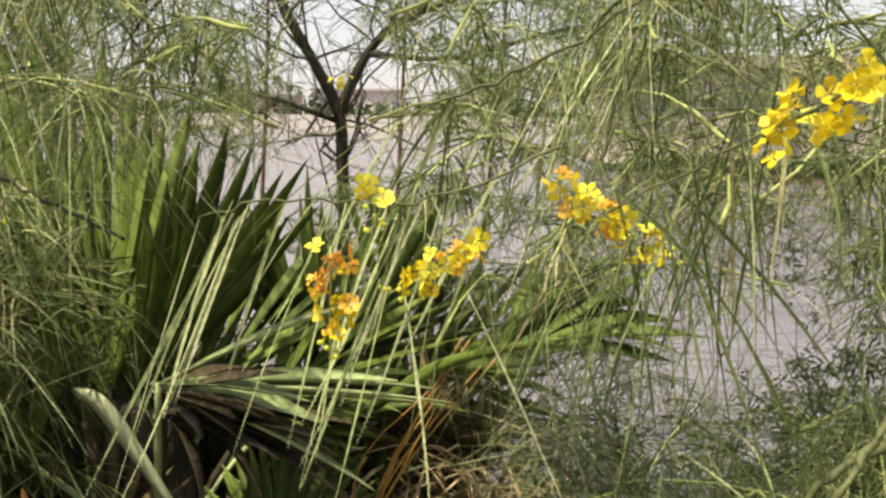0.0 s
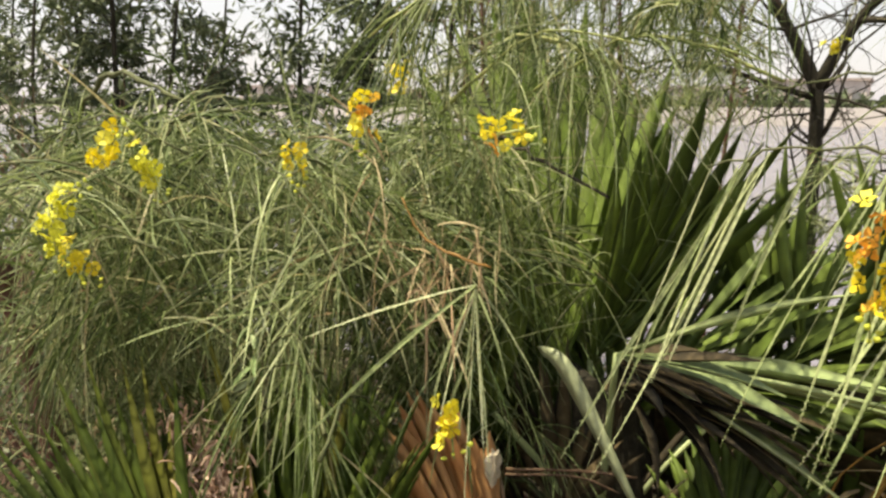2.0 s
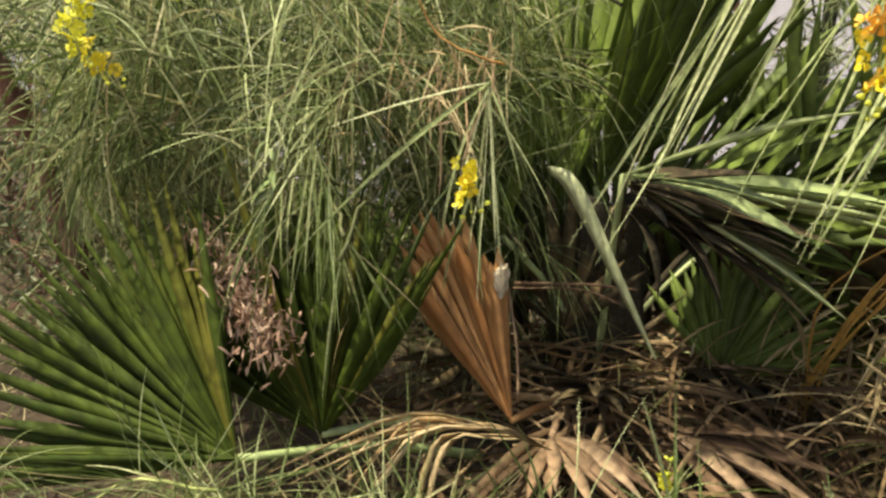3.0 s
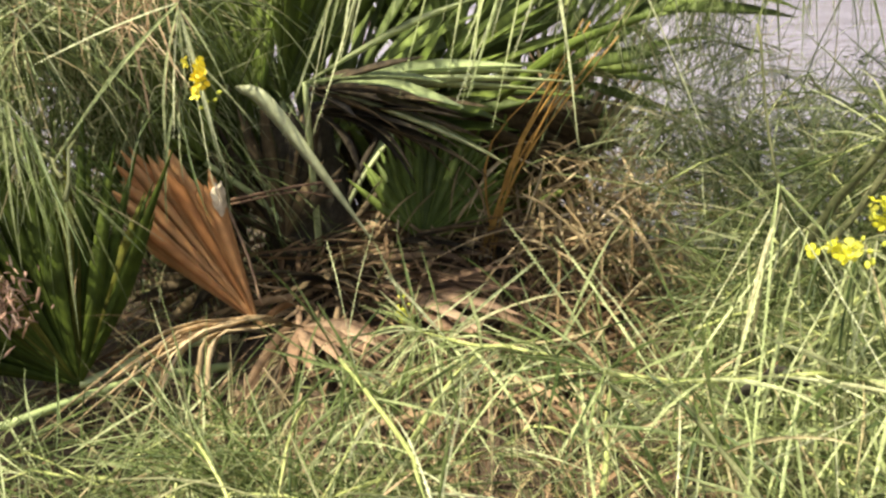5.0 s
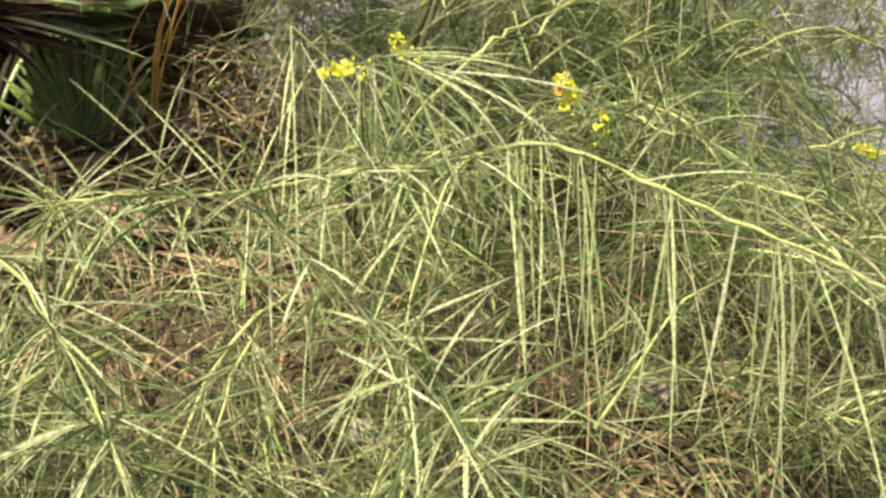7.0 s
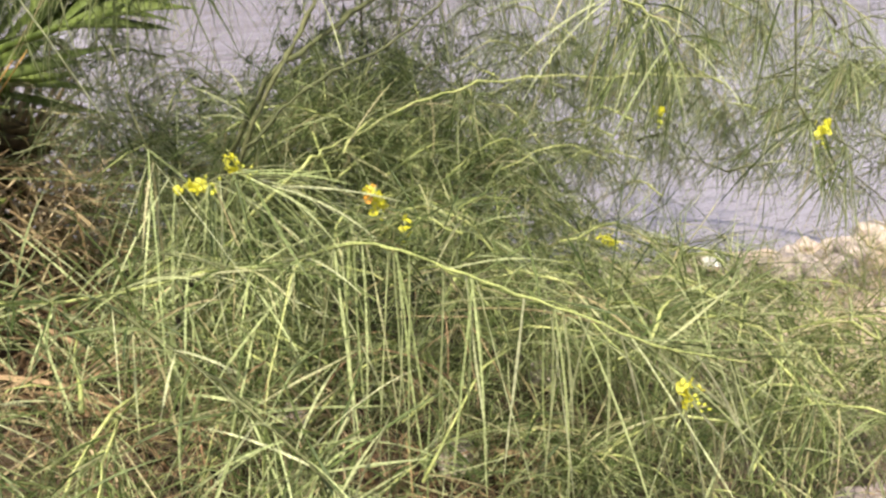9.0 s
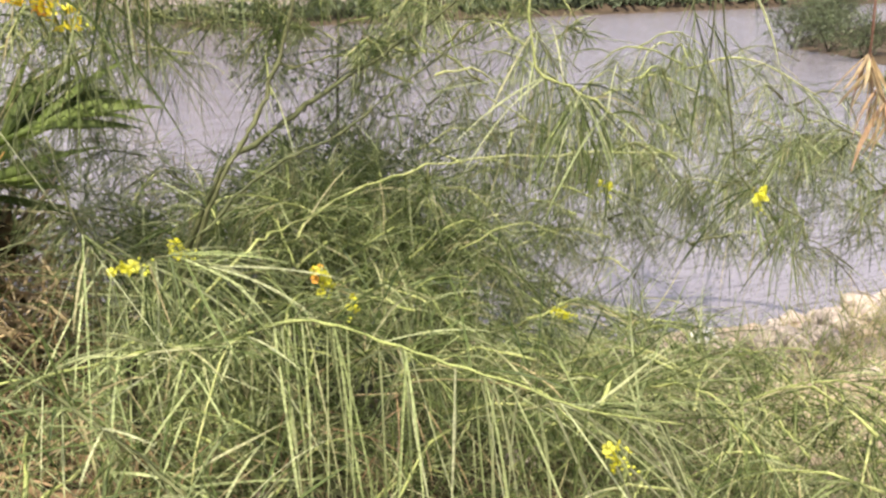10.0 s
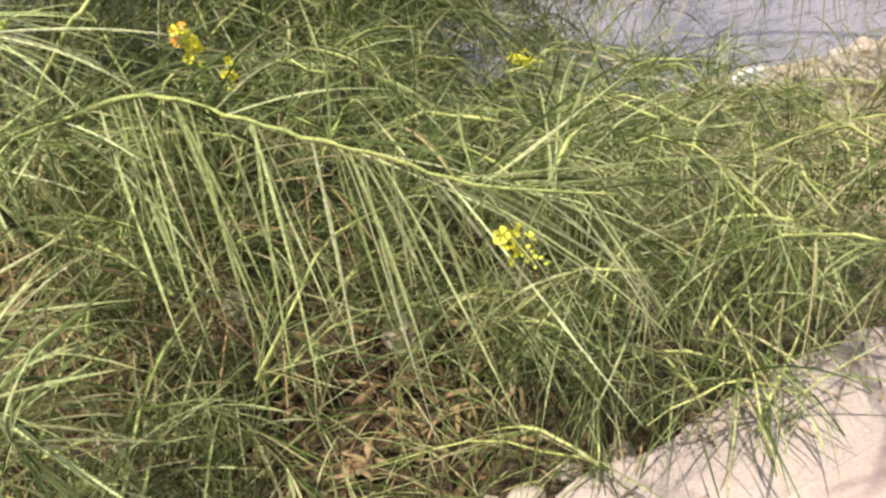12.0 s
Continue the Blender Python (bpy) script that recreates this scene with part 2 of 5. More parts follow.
def tube(line, r0, r1, sides=6, knots=0.0, rng=None):
    """Verts and faces of a tapered, closed tube along a line."""
    n = len(line)
    tan = np.gradient(line, axis=0)
    tan /= np.linalg.norm(tan, axis=1, keepdims=True) + 1e-9
    ref = np.array((0.31, 0.52, 0.79))
    u = np.cross(tan, ref)
    u /= np.linalg.norm(u, axis=1, keepdims=True) + 1e-9
    v = np.cross(tan, u)
    r = np.linspace(r0, r1, n)
    if knots and rng is not None:
        r = r * (1 + knots * rng.uniform(-1, 1, n))
    a = np.linspace(0, 2 * np.pi, sides, endpoint=False)
    ring = line[:, None] + r[:, None, None] * (np.cos(a)[None, :, None] * u[:, None] + np.sin(a)[None, :, None] * v[:, None])
    faces = []
    for i in range(n - 1):
        for k in range(sides):
            k2 = (k + 1) % sides
            faces.append((i * sides + k, i * sides + k2, (i + 1) * sides + k2, (i + 1) * sides + k))
    faces.append(tuple(range(sides))[::-1])
    faces.append(tuple((n - 1) * sides + k for k in range(sides)))
    return ring.reshape(-1, 3), faces


def strand_mesh(name, p0, d0, length, sag, width, material, segs=7, leaflets=0, rng=None, wave=0.06):
    """Long drooping leaf strands, each a slim ribbon folded along its midrib that bends to the ground; leaflets sets tiny blades along both edges."""
    p0, d0 = np.atleast_2d(p0).astype(float), np.atleast_2d(d0).astype(float)
    N = len(p0)
    length, sag, width = (np.broadcast_to(np.asarray(q, float), (N,)) for q in (length, sag, width))
    d = d0 / (np.linalg.norm(d0, axis=1, keepdims=True) + 1e-9)
    pts = [p0]
    dirs = [d]
    down = np.array((0, 0, -1.0))
    drift = rng.normal(0, wave, (N, 3))
    for k in range(segs):
        d = d + down * (sag / segs)[:, None] + drift / segs * 3 + rng.normal(0, wave * 0.35, (N, 3))
        d = d / (np.linalg.norm(d, axis=1, keepdims=True) + 1e-9)
        pts.append(pts[-1] + d * (length / segs)[:, None])
        dirs.append(d)
    P, D = np.stack(pts, 1), np.stack(dirs, 1)
    R = segs + 1
    ref = rng.normal(0, 1, (N, 1, 3))
    u = np.cross(D, ref)
    u /= np.linalg.norm(u, axis=2, keepdims=True) + 1e-9
    v = np.cross(D, u)
    s = np.linspace(0, 1, R)
    w = width[:, None] * (0.75 + 0.5 * np.sin(np.pi * np.minimum(s * 1.1, 1)) - 0.85 * s ** 6)[None]
    w = (np.maximum(w, width[:, None] * 0.15) * rng.uniform(0.62, 1.38, (N, R)))[..., None]
    ring = np.stack([P - u * w / 2, P + v * w * 0.35, P + u * w / 2], 2)
    verts = ring.reshape(-1, 3)
    base = (np.arange(N) * R * 3)[:, None, None, None]
    seg = (np.arange(segs) * 3)[None, :, None, None]
    pat = np.array([(0, 1, 4, 3), (1, 2, 5, 4)])[None, None]
    faces = (base + seg + pat).reshape(-1, 4)
    if leaflets:
        i = np.arange(leaflets)
        sp = 0.12 + 0.86 * (i + 0.5) / leaflets
        f = sp * segs
        k = np.minimum(f.astype(int), segs - 1)
        fr = (f - k)[None, :, None]
        C = P[:, k] * (1 - fr) + P[:, k + 1] * fr
        T, U = D[:, k + 1], u[:, k]
        V = v[:, k]
        side = np.where(i % 2 == 0, 1.0, -1.0)[None, :, None]
        L = rng.uniform(0.0010, 0.0030, (N, leaflets, 1))
        out = side * U * 0.6 + T * 0.85 + V * rng.uniform(-0.5, 0.5, (N, leaflets, 1))
        a0 = C + side * U * 0.0008
        tip = a0 + out * L
        mid = a0 + out * L * 0.5
        wd = T * 0.0012
        lv = np.stack([a0, mid - wd, tip, mid + wd], 2).reshape(-1, 3)
        lf = (len(verts) + np.arange(N * leaflets)[:, None] * 4 + np.arange(4)[None])
        verts, faces = np.vstack([verts, lv]), np.vstack([faces, lf])
    me = bpy.data.meshes.new(name)
    me.vertices.add(len(verts))
    me.vertices.foreach_set("co", verts.ravel())
    nf = len(faces)
    me.loops.add(nf * 4)
    me.loops.foreach_set("vertex_index", faces.ravel().astype(np.int32))
    me.polygons.add(nf)
    me.polygons.foreach_set("loop_start", np.arange(nf, dtype=np.int32) * 4)
    me.polygons.foreach_set("use_smooth", np.ones(nf, dtype=bool))
    me.materials.append(material)
    me.update(calc_edges=True)
    return me


def empty(name, at, label, category, group="", kind=""):
    return tagged(put(name, None, None, Matrix.Translation(at)), label, category, group, kind)


# ---- ground, water, kerb, path ----
def shore(x):
    return np.interp(x, (-30, -8, -2, 0.2, 0.9, 1.5, 2.2, 2.8, 3.6, 5, 7, 8.6, 12, 13.6, 15, 30), (9, 5.0, 3.8, 3.0, 2.5, 2.1, 1.7, 1.45, 1.25, 1.6, 2.4, 3.6, 5.6, 7.4, 10.5, 15))


def bank_height(x, y):
    ys = shore(x)
    s = np.clip((y - 0.12) / (ys - 0.12), 0, 4)
    z = np.where(y < 0.12, 0.1, 0.1 - 0.2 * s ** 1.3)
    z = np.where(s > 1, -0.1 - 0.35 * np.minimum(s - 1, 2), z)
    z = z + 0.36 * np.exp(-(((x + 0.6) / 0.75) ** 2 + ((y - 1.65) / 0.6) ** 2))
    z = z + 0.22 * np.exp(-(((x + 0.15) / 0.5) ** 2 + ((y - 2.15) / 0.5) ** 2))
    z = z + 0.10 * np.exp(-(((x - 2.6) / 0.8) ** 2 + ((y - 0.7) / 0.35) ** 2))
    z = z + 0.12 * np.exp(-(((x + 3.2) / 1.4) ** 2 + ((y - 2.2) / 0.9) ** 2))
    far = np.clip((y - 112) / 14, 0, 1)
    z = np.where(y > 19, -1.2 + 3.6 * far + 0.004 * np.maximum(y - 126, 0), z)
    # a low spit that closes the river's bend
    spit = np.clip((x - 4.0) / 2.5, 0, 1) * np.clip((y - 21.5 + 0.1 * (x - 6)) / 2.0, 0, 1) * np.clip((60 - y) / 8, 0, 1)
    return np.maximum(z, -1.2 + 1.5 * spit)


def spread(*spans):
    return np.unique(np.concatenate([np.linspace(a, b_, n) for a, b_, n in spans]))


gx = spread((-900, -60, 16), (-60, -5, 24), (-5, 5, 120), (5, 60, 24), (60, 900, 16))
gy = spread((-60, -3, 10), (-3, 0.1, 8), (0.1, 4.6, 80), (4.6, 12, 12), (12, 19, 6), (19, 30, 16), (30, 110, 10), (110, 130, 10), (130, 2500, 12))
X, Y = np.meshgrid(gx, gy)
Z = bank_height(X, Y)
near = (np.abs(X) < 6) & (Y > 0.1) & (Y < 6)
bumps = np.array([noise.noise((x * 3.1, y * 3.1, 0)) + 0.6 * noise.noise((x * 9, y * 9, 3)) for x, y in zip(X.ravel(), Y.ravel())]).reshape(X.shape)
Z = Z + np.where(near, 0.035 * bumps, 0)
nx = len(gx)
gv = np.stack([X, Y, Z], 2).reshape(-1, 3)
gf = [(j * nx + i, j * nx + i + 1, (j + 1) * nx + i + 1, (j + 1) * nx + i) for j in range(len(gy) - 1) for i in range(nx - 1)]
gm = m_soil.node_tree
# paler sandy tone for the sunlit stretch, blended in along x
sand_lit = ramp(gm, ((0.3, (0.20, 0.15, 0.11)), (0.5, (0.36, 0.28, 0.22)), (0.7, (0.50, 0.41, 0.34))))
gsep = gm.nodes.new("ShaderNodeSeparateXYZ")
gco = gm.nodes.new("ShaderNodeTexCoord")
gm.links.new(gco.outputs["Object"], gsep.inputs[0])
gfac = gm.nodes.new("ShaderNodeMapRange")
gfac.inputs["From Min"].default_value, gfac.inputs["From Max"].default_value = 1.3, 2.1
gfac.clamp = True
gm.links.new(gsep.outputs["X"], gfac.inputs["Value"])
soil_ramp = gm.nodes["Color Ramp"]
gm.links.new(soil_ramp.inputs[0].links[0].from_socket, sand_lit.inputs[0])
gmix = gm.nodes.new("ShaderNodeMix")
gmix.data_type = "RGBA"
gy_near = gm.nodes.new("ShaderNodeMapRange")
gy_near.inputs["From Min"].default_value, gy_near.inputs["From Max"].default_value = 30.0, 20.0
gm.links.new(gsep.outputs["Y"], gy_near.inputs["Value"])
gboth = gm.nodes.new("ShaderNodeMath")
gboth.operation = "MULTIPLY"
gx_end = gm.nodes.new("ShaderNodeMapRange")
gx_end.inputs["From Min"].default_value, gx_end.inputs["From Max"].default_value = 5.4, 4.4
gm.links.new(gsep.outputs["X"], gx_end.inputs["Value"])
gshort = gm.nodes.new("ShaderNodeMath")
gshort.operation = "MULTIPLY"
gm.links.new(gfac.outputs[0], gshort.inputs[0])
gm.links.new(gx_end.outputs[0], gshort.inputs[1])
gm.links.new(gshort.outputs[0], gboth.inputs[0])
gm.links.new(gy_near.outputs[0], gboth.inputs[1])
gm.links.new(gboth.outputs[0], gmix.inputs[0])
gm.links.new(soil_ramp.outputs[0], gmix.inputs[6])
gm.links.new(sand_lit.outputs[0], gmix.inputs[7])
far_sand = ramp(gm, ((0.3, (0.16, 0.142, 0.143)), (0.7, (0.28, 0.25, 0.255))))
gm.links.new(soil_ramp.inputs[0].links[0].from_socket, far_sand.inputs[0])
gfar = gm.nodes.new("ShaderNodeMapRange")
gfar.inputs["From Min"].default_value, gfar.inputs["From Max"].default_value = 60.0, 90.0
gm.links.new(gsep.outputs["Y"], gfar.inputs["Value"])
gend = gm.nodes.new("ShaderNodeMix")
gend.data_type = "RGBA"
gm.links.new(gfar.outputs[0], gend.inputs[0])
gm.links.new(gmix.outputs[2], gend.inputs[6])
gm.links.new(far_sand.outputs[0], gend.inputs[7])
gm.links.new(gend.outputs[2], gm.nodes["Principled BSDF"].inputs["Base Color"])
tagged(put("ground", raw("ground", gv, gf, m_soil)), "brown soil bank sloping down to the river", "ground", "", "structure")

wv = [(-900, -2, -0.1), (900, -2, -0.1), (900, 122, -0.1), (-900, 122, -0.1)]
tagged(put("water", raw("water", wv, [(0, 1, 2, 3)], m_water, False)), "wide calm river with small grey-lilac ripples", "water", "", "structure")

bm = bmesh.new()
bmesh.ops.create_cube(bm, size=1)
bmesh.ops.scale(bm, vec=(80, 5.0, 0.3), verts=bm.verts)
bmesh.ops.translate(bm, vec=(0, -2.526, 0.051), verts=bm.verts)
bmesh.ops.rotate(bm, matrix=Matrix.Rotation(radians(-2.6), 3, "Z"), verts=bm.verts)
tagged(part("pavement", bm, m_paving, None), "pale pinkish concrete riverside path in sun", "path", "", "structure")
kerb = empty("kerb", (0, 0.064, 0), "pale worn concrete kerb along the path edge", "kerb", "", "structure")
bm = bmesh.new()
bmesh.ops.create_cube(bm, size=1)
bmesh.ops.scale(bm, vec=(1.992, 0.212, 0.36), verts=bm.verts)
bmesh.ops.bevel(bm, geom=bm.edges[:], offset=0.014, segments=3, affect="EDGES")
bmesh.ops.subdivide_edges(bm, edges=[e for e in bm.edges if abs(e.verts[0].co.x - e.verts[1].co.x) > 1], cuts=70)
for v in bm.verts:
    if v.co.y > 0.05 and v.co.z > 0:
        v.co.y += 0.035 * noise.noise((v.co.x * 3.5, 1.7, 0)) + 0.016 * noise.noise((v.co.x * 17, v.co.z * 20, 5))
        v.co.z += 0.012 * noise.noise((v.co.x * 12, 9, v.co.y * 30)) - 0.006
stone_me = bpy.data.meshes.new("kerbstone")
bm.to_mesh(stone_me)
bm.free()
stone_me.materials.append(m_kerb)
for k in range(-6, 7):
    put("kerbstone", stone_me, kerb, pose(0, 0, 0, 0, 0, -2.6) @ Matrix.Translation((1.35 + 2.0 * k, 0.0, 0.022 + 0.002 * (k % 2))))


# ---- rocks at the waterline ----
def rock_mesh(seed, squash):
    bm = bmesh.new()
    bmesh.ops.create_icosphere(bm, subdivisions=3, radius=1)
    for v in bm.verts:
        d = 1 + 0.32 * noise.noise(v.co * 1.1 + Vector((seed * 7.3, 0, 0))) + 0.14 * noise.noise(v.co * 3 + Vector((0, seed * 3.1, 0)))
        v.co = Vector((v.co.x * d, v.co.y * d * 0.8, v.co.z * d * squash))
    me = bpy.data.meshes.new("rock")
    bm.to_mesh(me)
    bm.free()
    me.materials.append(m_stone)
    return me


rng = np.random.default_rng(5)
ROCKS = [(3.3, 1.12, 0.11), (3.55, 1.2, 0.1), (2.75, 1.15, 0.13), (2.95, 1.0, 0.15), (2.5, 1.3, 0.1), (3.1, 1.3, 0.09), (2.62, 0.98, 0.1), (3.8, 1.1, 0.13),
         (2.35, 1.05, 0.08), (3.0, 0.8, 0.09), (2.15, 1.5, 0.09), (4.1, 1.2, 0.16), (0.85, 0.75, 0.12), (1.3, 0.95, 0.1), (0.55, 1.1, 0.1), (1.05, 1.25, 0.12), (1.6, 1.3, 0.1), (0.2, 0.8, 0.09), (0.80, 0.20, 0.06), (0.74, 0.22, 0.05), (0.9, 0.21, 0.045), (1.0, 0.19, 0.05), (0.68, 0.2, 0.05), (3.25, 1.14, 0.1), (2.7, 0.9, 0.12), (2.85, 1.05, 0.1), (3.45, 1.05, 0.12), (2.3, 0.8, 0.07), (2.5, 0.6, 0.06), (2.9, 0.6, 0.07), (2.5, 0.93, 0.18), (2.36, 1.08, 0.13), (2.62, 1.08, 0.17), (3.05, 1.09, 0.15), (3.3, 1.1, 0.18), (2.2, 0.95, 0.1)]
rock_data = [rock_mesh(k, 0.6 + 0.1 * k) for k in range(4)]
for k, (x, y, r) in enumerate(ROCKS):
    r *= 0.62
    z = float(bank_height(np.array(x), np.array(y)))
    ob = put("rock", rock_data[k % 4], None, pose(x, y, z + r * 0.25, rng.uniform(-15, 15), rng.uniform(-15, 15), rng.uniform(0, 360)) @ Matrix.Diagonal((r, r, r, 1)))
    tagged(ob, "pale pinkish rounded rock on the river bank", "rock", "rocks at the waterline")


bm = bmesh.new()
bmesh.ops.create_icosphere(bm, subdivisions=3, radius=0.075)
for v in bm.verts:
    v.co = Vector((v.co.x, v.co.y * 0.6, v.co.z * 0.42)) * (1 + 0.35 * noise.noise(v.co * 22))
m_white = rough_material("whitewashed_stone", ((0.3, (0.6, 0.58, 0.56)), (0.7, (0.8, 0.79, 0.78))), 20, 120, 0.8, 0.4, 0.004)
bmesh.ops.translate(bm, vec=(2.46, 1.27, 0.02), verts=bm.verts)
tagged(part("rock", bm, m_white, None), "white lump of stone among the waterside rocks", "rock")


# ---- fan palm ----
def segment_mesh(name, length, width, droop, material, joined=0.45):
    """One folded leaf segment of a palm fan, from the hub along +Y, with a keel, bending towards -Z at its tip."""
    n = 9
    verts, faces = [], []
    for i in range(n):
        s = i / (n - 1)
        w = width * (0.15 + 0.85 * s / joined) if s < joined else width * (1 - ((s - joined) / (1 - joined)) ** 1.5)
        w = max(w, width * 0.04)
        y, z = length * s, -droop * length * s ** 3
        keel = (0.2 if joined < 0.8 else 0.02) * w
        verts += [(-w / 2, y, z + keel), (0, y, z - keel * 0.4), (w / 2, y, z + keel), (0, y, z - keel * 0.4 - 0.0012)]
    for i in range(n - 1):
        a, c = i * 4, i * 4 + 4
        faces += [(a, a + 1, c + 1, c), (a + 1, a + 2, c + 2, c + 1), (a + 2, a + 3, c + 3, c + 2), (a + 3, a, c, c + 3)]
    return raw(name, verts, faces, material)


def frame_of(origin, forward, normal):
    """A pose whose +Y is forward and +Z close to normal."""
    f = Vector(forward).normalized()
    x = f.cross(Vector(normal)).normalized()
    z = x.cross(f)
    return Matrix(((x.x, f.x, z.x, origin[0]), (x.y, f.y, z.y, origin[1]), (x.z, f.z, z.z, origin[2]), (0, 0, 0, 1)))


def frond(palm, hub, forward, normal, length, span, count, material, stalk_from, seed, droop=0.06, width=0.034, cup=0.1, stalk_mat=None, label="", rag=0.0, joined=0.55):
    """A palm leaf: its stalk, and the segments that fan out of the hub."""
    r = np.random.default_rng(seed)
    base = Vector(stalk_from)
    hubv = Vector(hub)
    mid = (base + hubv) / 2 + Vector((0, 0, 0.03))
    line = smooth_line([base, mid, hubv], 8)
    v, f = tube(line, 0.011, 0.008, 6)
    st = put("frond", raw("frond", v, f, stalk_mat or m_palm_pale), palm, None, label)
    kinds = [segment_mesh("segment", length * q, width * (0.9 + 0.1 * k), droop * (0.5 + 0.6 * k), material, joined) for k, q in enumerate((1.0, 0.93, 0.86))]
    F = frame_of(hub, forward, normal)
    for k in range(count):
        if r.random() < 0.07 + (0.25 if rag > 0 else 0.1) * rag:
            continue
        a = (k / (count - 1) - 0.5) * span + r.normal(0, max(0.8, 1.8 + 5 * rag))
        edge = abs(k / (count - 1) - 0.5) * 2
        tilt = cup * 60 * edge + r.normal(0, max(0.4, 5 + 8 * rag))
        sc = (1 - 0.22 * edge ** 2) * r.uniform(0.8 - 0.3 * rag, 1.06)
        m = F @ pose(0, 0, 0, 0, 0, -a) @ pose(0, 0, 0, tilt, 0, 0) @ pose(0, 0, 0, 0, r.uniform(-25, 25) * min(1.0, 1 + rag), 0) @ Matrix.Diagonal((1, sc, 1, 1))
        put("segment", kinds[int(r.integers(3))], st, m)
    return st


palm = empty("fan_palm", (-0.62, 1.72, 0.3), "young fan palm with green fans on the bank", "palm")
palm.matrix_basis = Matrix.Identity(4)
crown = (-0.66, 1.74, 0.42)
bm = bmesh.new()
bmesh.ops.create_cone(bm, cap_ends=True, segments=14, radius1=0.17, radius2=0.09, depth=0.62)
for v in bm.verts:
    v.co *= 1 + 0.12 * noise.noise(v.co * 12)
bmesh.ops.subdivide_edges(bm, edges=bm.edges[:], cuts=5, use_grid_fill=True)
for v in bm.verts:
    v.co *= 1 + 0.16 * noise.noise(v.co * 22)
bmesh.ops.translate(bm, vec=(-0.70, 1.84, 0.5), verts=bm.verts)
part("trunk", bm, m_bark, palm)
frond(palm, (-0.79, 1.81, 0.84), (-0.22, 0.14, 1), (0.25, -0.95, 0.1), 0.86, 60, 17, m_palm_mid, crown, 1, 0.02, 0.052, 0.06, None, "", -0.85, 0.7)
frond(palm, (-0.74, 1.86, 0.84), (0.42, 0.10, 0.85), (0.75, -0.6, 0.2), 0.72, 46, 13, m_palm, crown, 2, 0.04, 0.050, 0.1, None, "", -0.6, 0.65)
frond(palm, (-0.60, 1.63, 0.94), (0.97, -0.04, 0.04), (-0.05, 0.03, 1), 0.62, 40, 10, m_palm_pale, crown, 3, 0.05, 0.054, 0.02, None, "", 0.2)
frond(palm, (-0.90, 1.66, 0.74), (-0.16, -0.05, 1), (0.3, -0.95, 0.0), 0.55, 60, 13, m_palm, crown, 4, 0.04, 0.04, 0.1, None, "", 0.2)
frond(palm, (-0.99, 1.06, 0.48), (-0.27, 0.12, 0.78), (0.35, -0.8, 0.4), 0.62, 96, 40, m_palm_warm, (-0.8, 1.5, 0.32), 5, 0.06, 0.027, 0.1, None, "", -0.3, 0.5)
frond(palm, (-1.02, 0.86, 0.53), (-0.78, -0.14, 0.46), (0.7, -0.6, 0.35), 0.62, 88, 42, m_palm_warm, (-0.78, 1.4, 0.3), 6, 0.06, 0.026, 0.1, None, "", -0.3, 0.55)
frond(palm, (-0.37, 1.74, 0.47), (0.12, 0.25, 0.6), (0.0, -0.8, 0.5), 0.36, 120, 24, m_palm, (-0.58, 1.7, 0.33), 7, 0.06, 0.028, 0.1, None, "", -0.4)
frond(palm, (-0.60, 2.05, 0.80), (0.55, 0.35, 0.55), (-0.2, -0.7, 0.6), 0.7, 70, 16, m_palm, crown, 8, 0.12, 0.036)
frond(palm, (-0.715, 1.36, 0.44), (-0.42, 0.02, 0.86), (0.3, -0.95, 0.1), 0.47, 34, 17, m_palm_dead, (-0.66, 1.62, 0.34), 9, -0.02, 0.032, 0.02, m_palm_dead, "rust-brown dead fan", -0.8, 0.86)
frond(palm, (0.02, 2.15, 0.50), (0.25, 0.10, 0.7), (0.1, -0.9, 0.3), 0.5, 70, 14, m_straw, (-0.4, 1.85, 0.35), 10, 0.25, 0.02, 0.05, m_straw, "straw-yellow withered fan")
# a half-hidden fan on thick stalks towards the water, and dead fans on the ground
frond(palm, (0.18, 1.46, 1.09), (0.55, -0.05, 0.22), (-0.2, -0.5, 0.85), 0.34, 70, 10, m_palm, (-0.15, 1.75, 0.85), 21, 0.25, 0.03, 0.1, m_palm)
frond(palm, (0.12, 1.52, 1.06), (0.4, 0.0, 0.35), (-0.2, -0.7, 0.6), 0.32, 60, 8, m_palm, (-0.15, 1.75, 0.85), 22, 0.2, 0.03, 0.1, m_palm)
frond(palm, (-0.42, 1.52, 0.42), (0.75, -0.3, 0.10), (0, -0.3, 0.95), 0.4, 60, 11, m_brown, (-0.66, 1.7, 0.36), 23, 0.15, 0.035, 0.1, m_brown, "dry fallen fan")
frond(palm, (-0.62, 1.36, 0.43), (0.55, -0.55, 0.16), (0, -0.2, 0.95), 0.3, 70, 9, m_brown, (-0.68, 1.6, 0.36), 24, 0.2, 0.035, 0.1, m_brown, "dry fallen fan")
for line_pts, rad in (([(-0.752, 1.425, 0.729), (-0.611, 1.481, 0.737), (-0.51, 1.51, 0.736)], 0.004), ([(-0.752, 1.42, 0.72), (-0.62, 1.475, 0.725), (-0.54, 1.5, 0.70)], 0.003), ([(-0.77, 1.41, 0.765), (-0.721, 1.38, 0.623), (-0.694, 1.345, 0.50)], 0.004)):
    v, f = tube(smooth_line(line_pts, 10), rad, rad * 0.7, 6, 0.2, np.random.default_rng(4))
    put("dead_stalk", raw("dead_stalk", v, f, m_brown), palm, None, "dry reddish stalk")
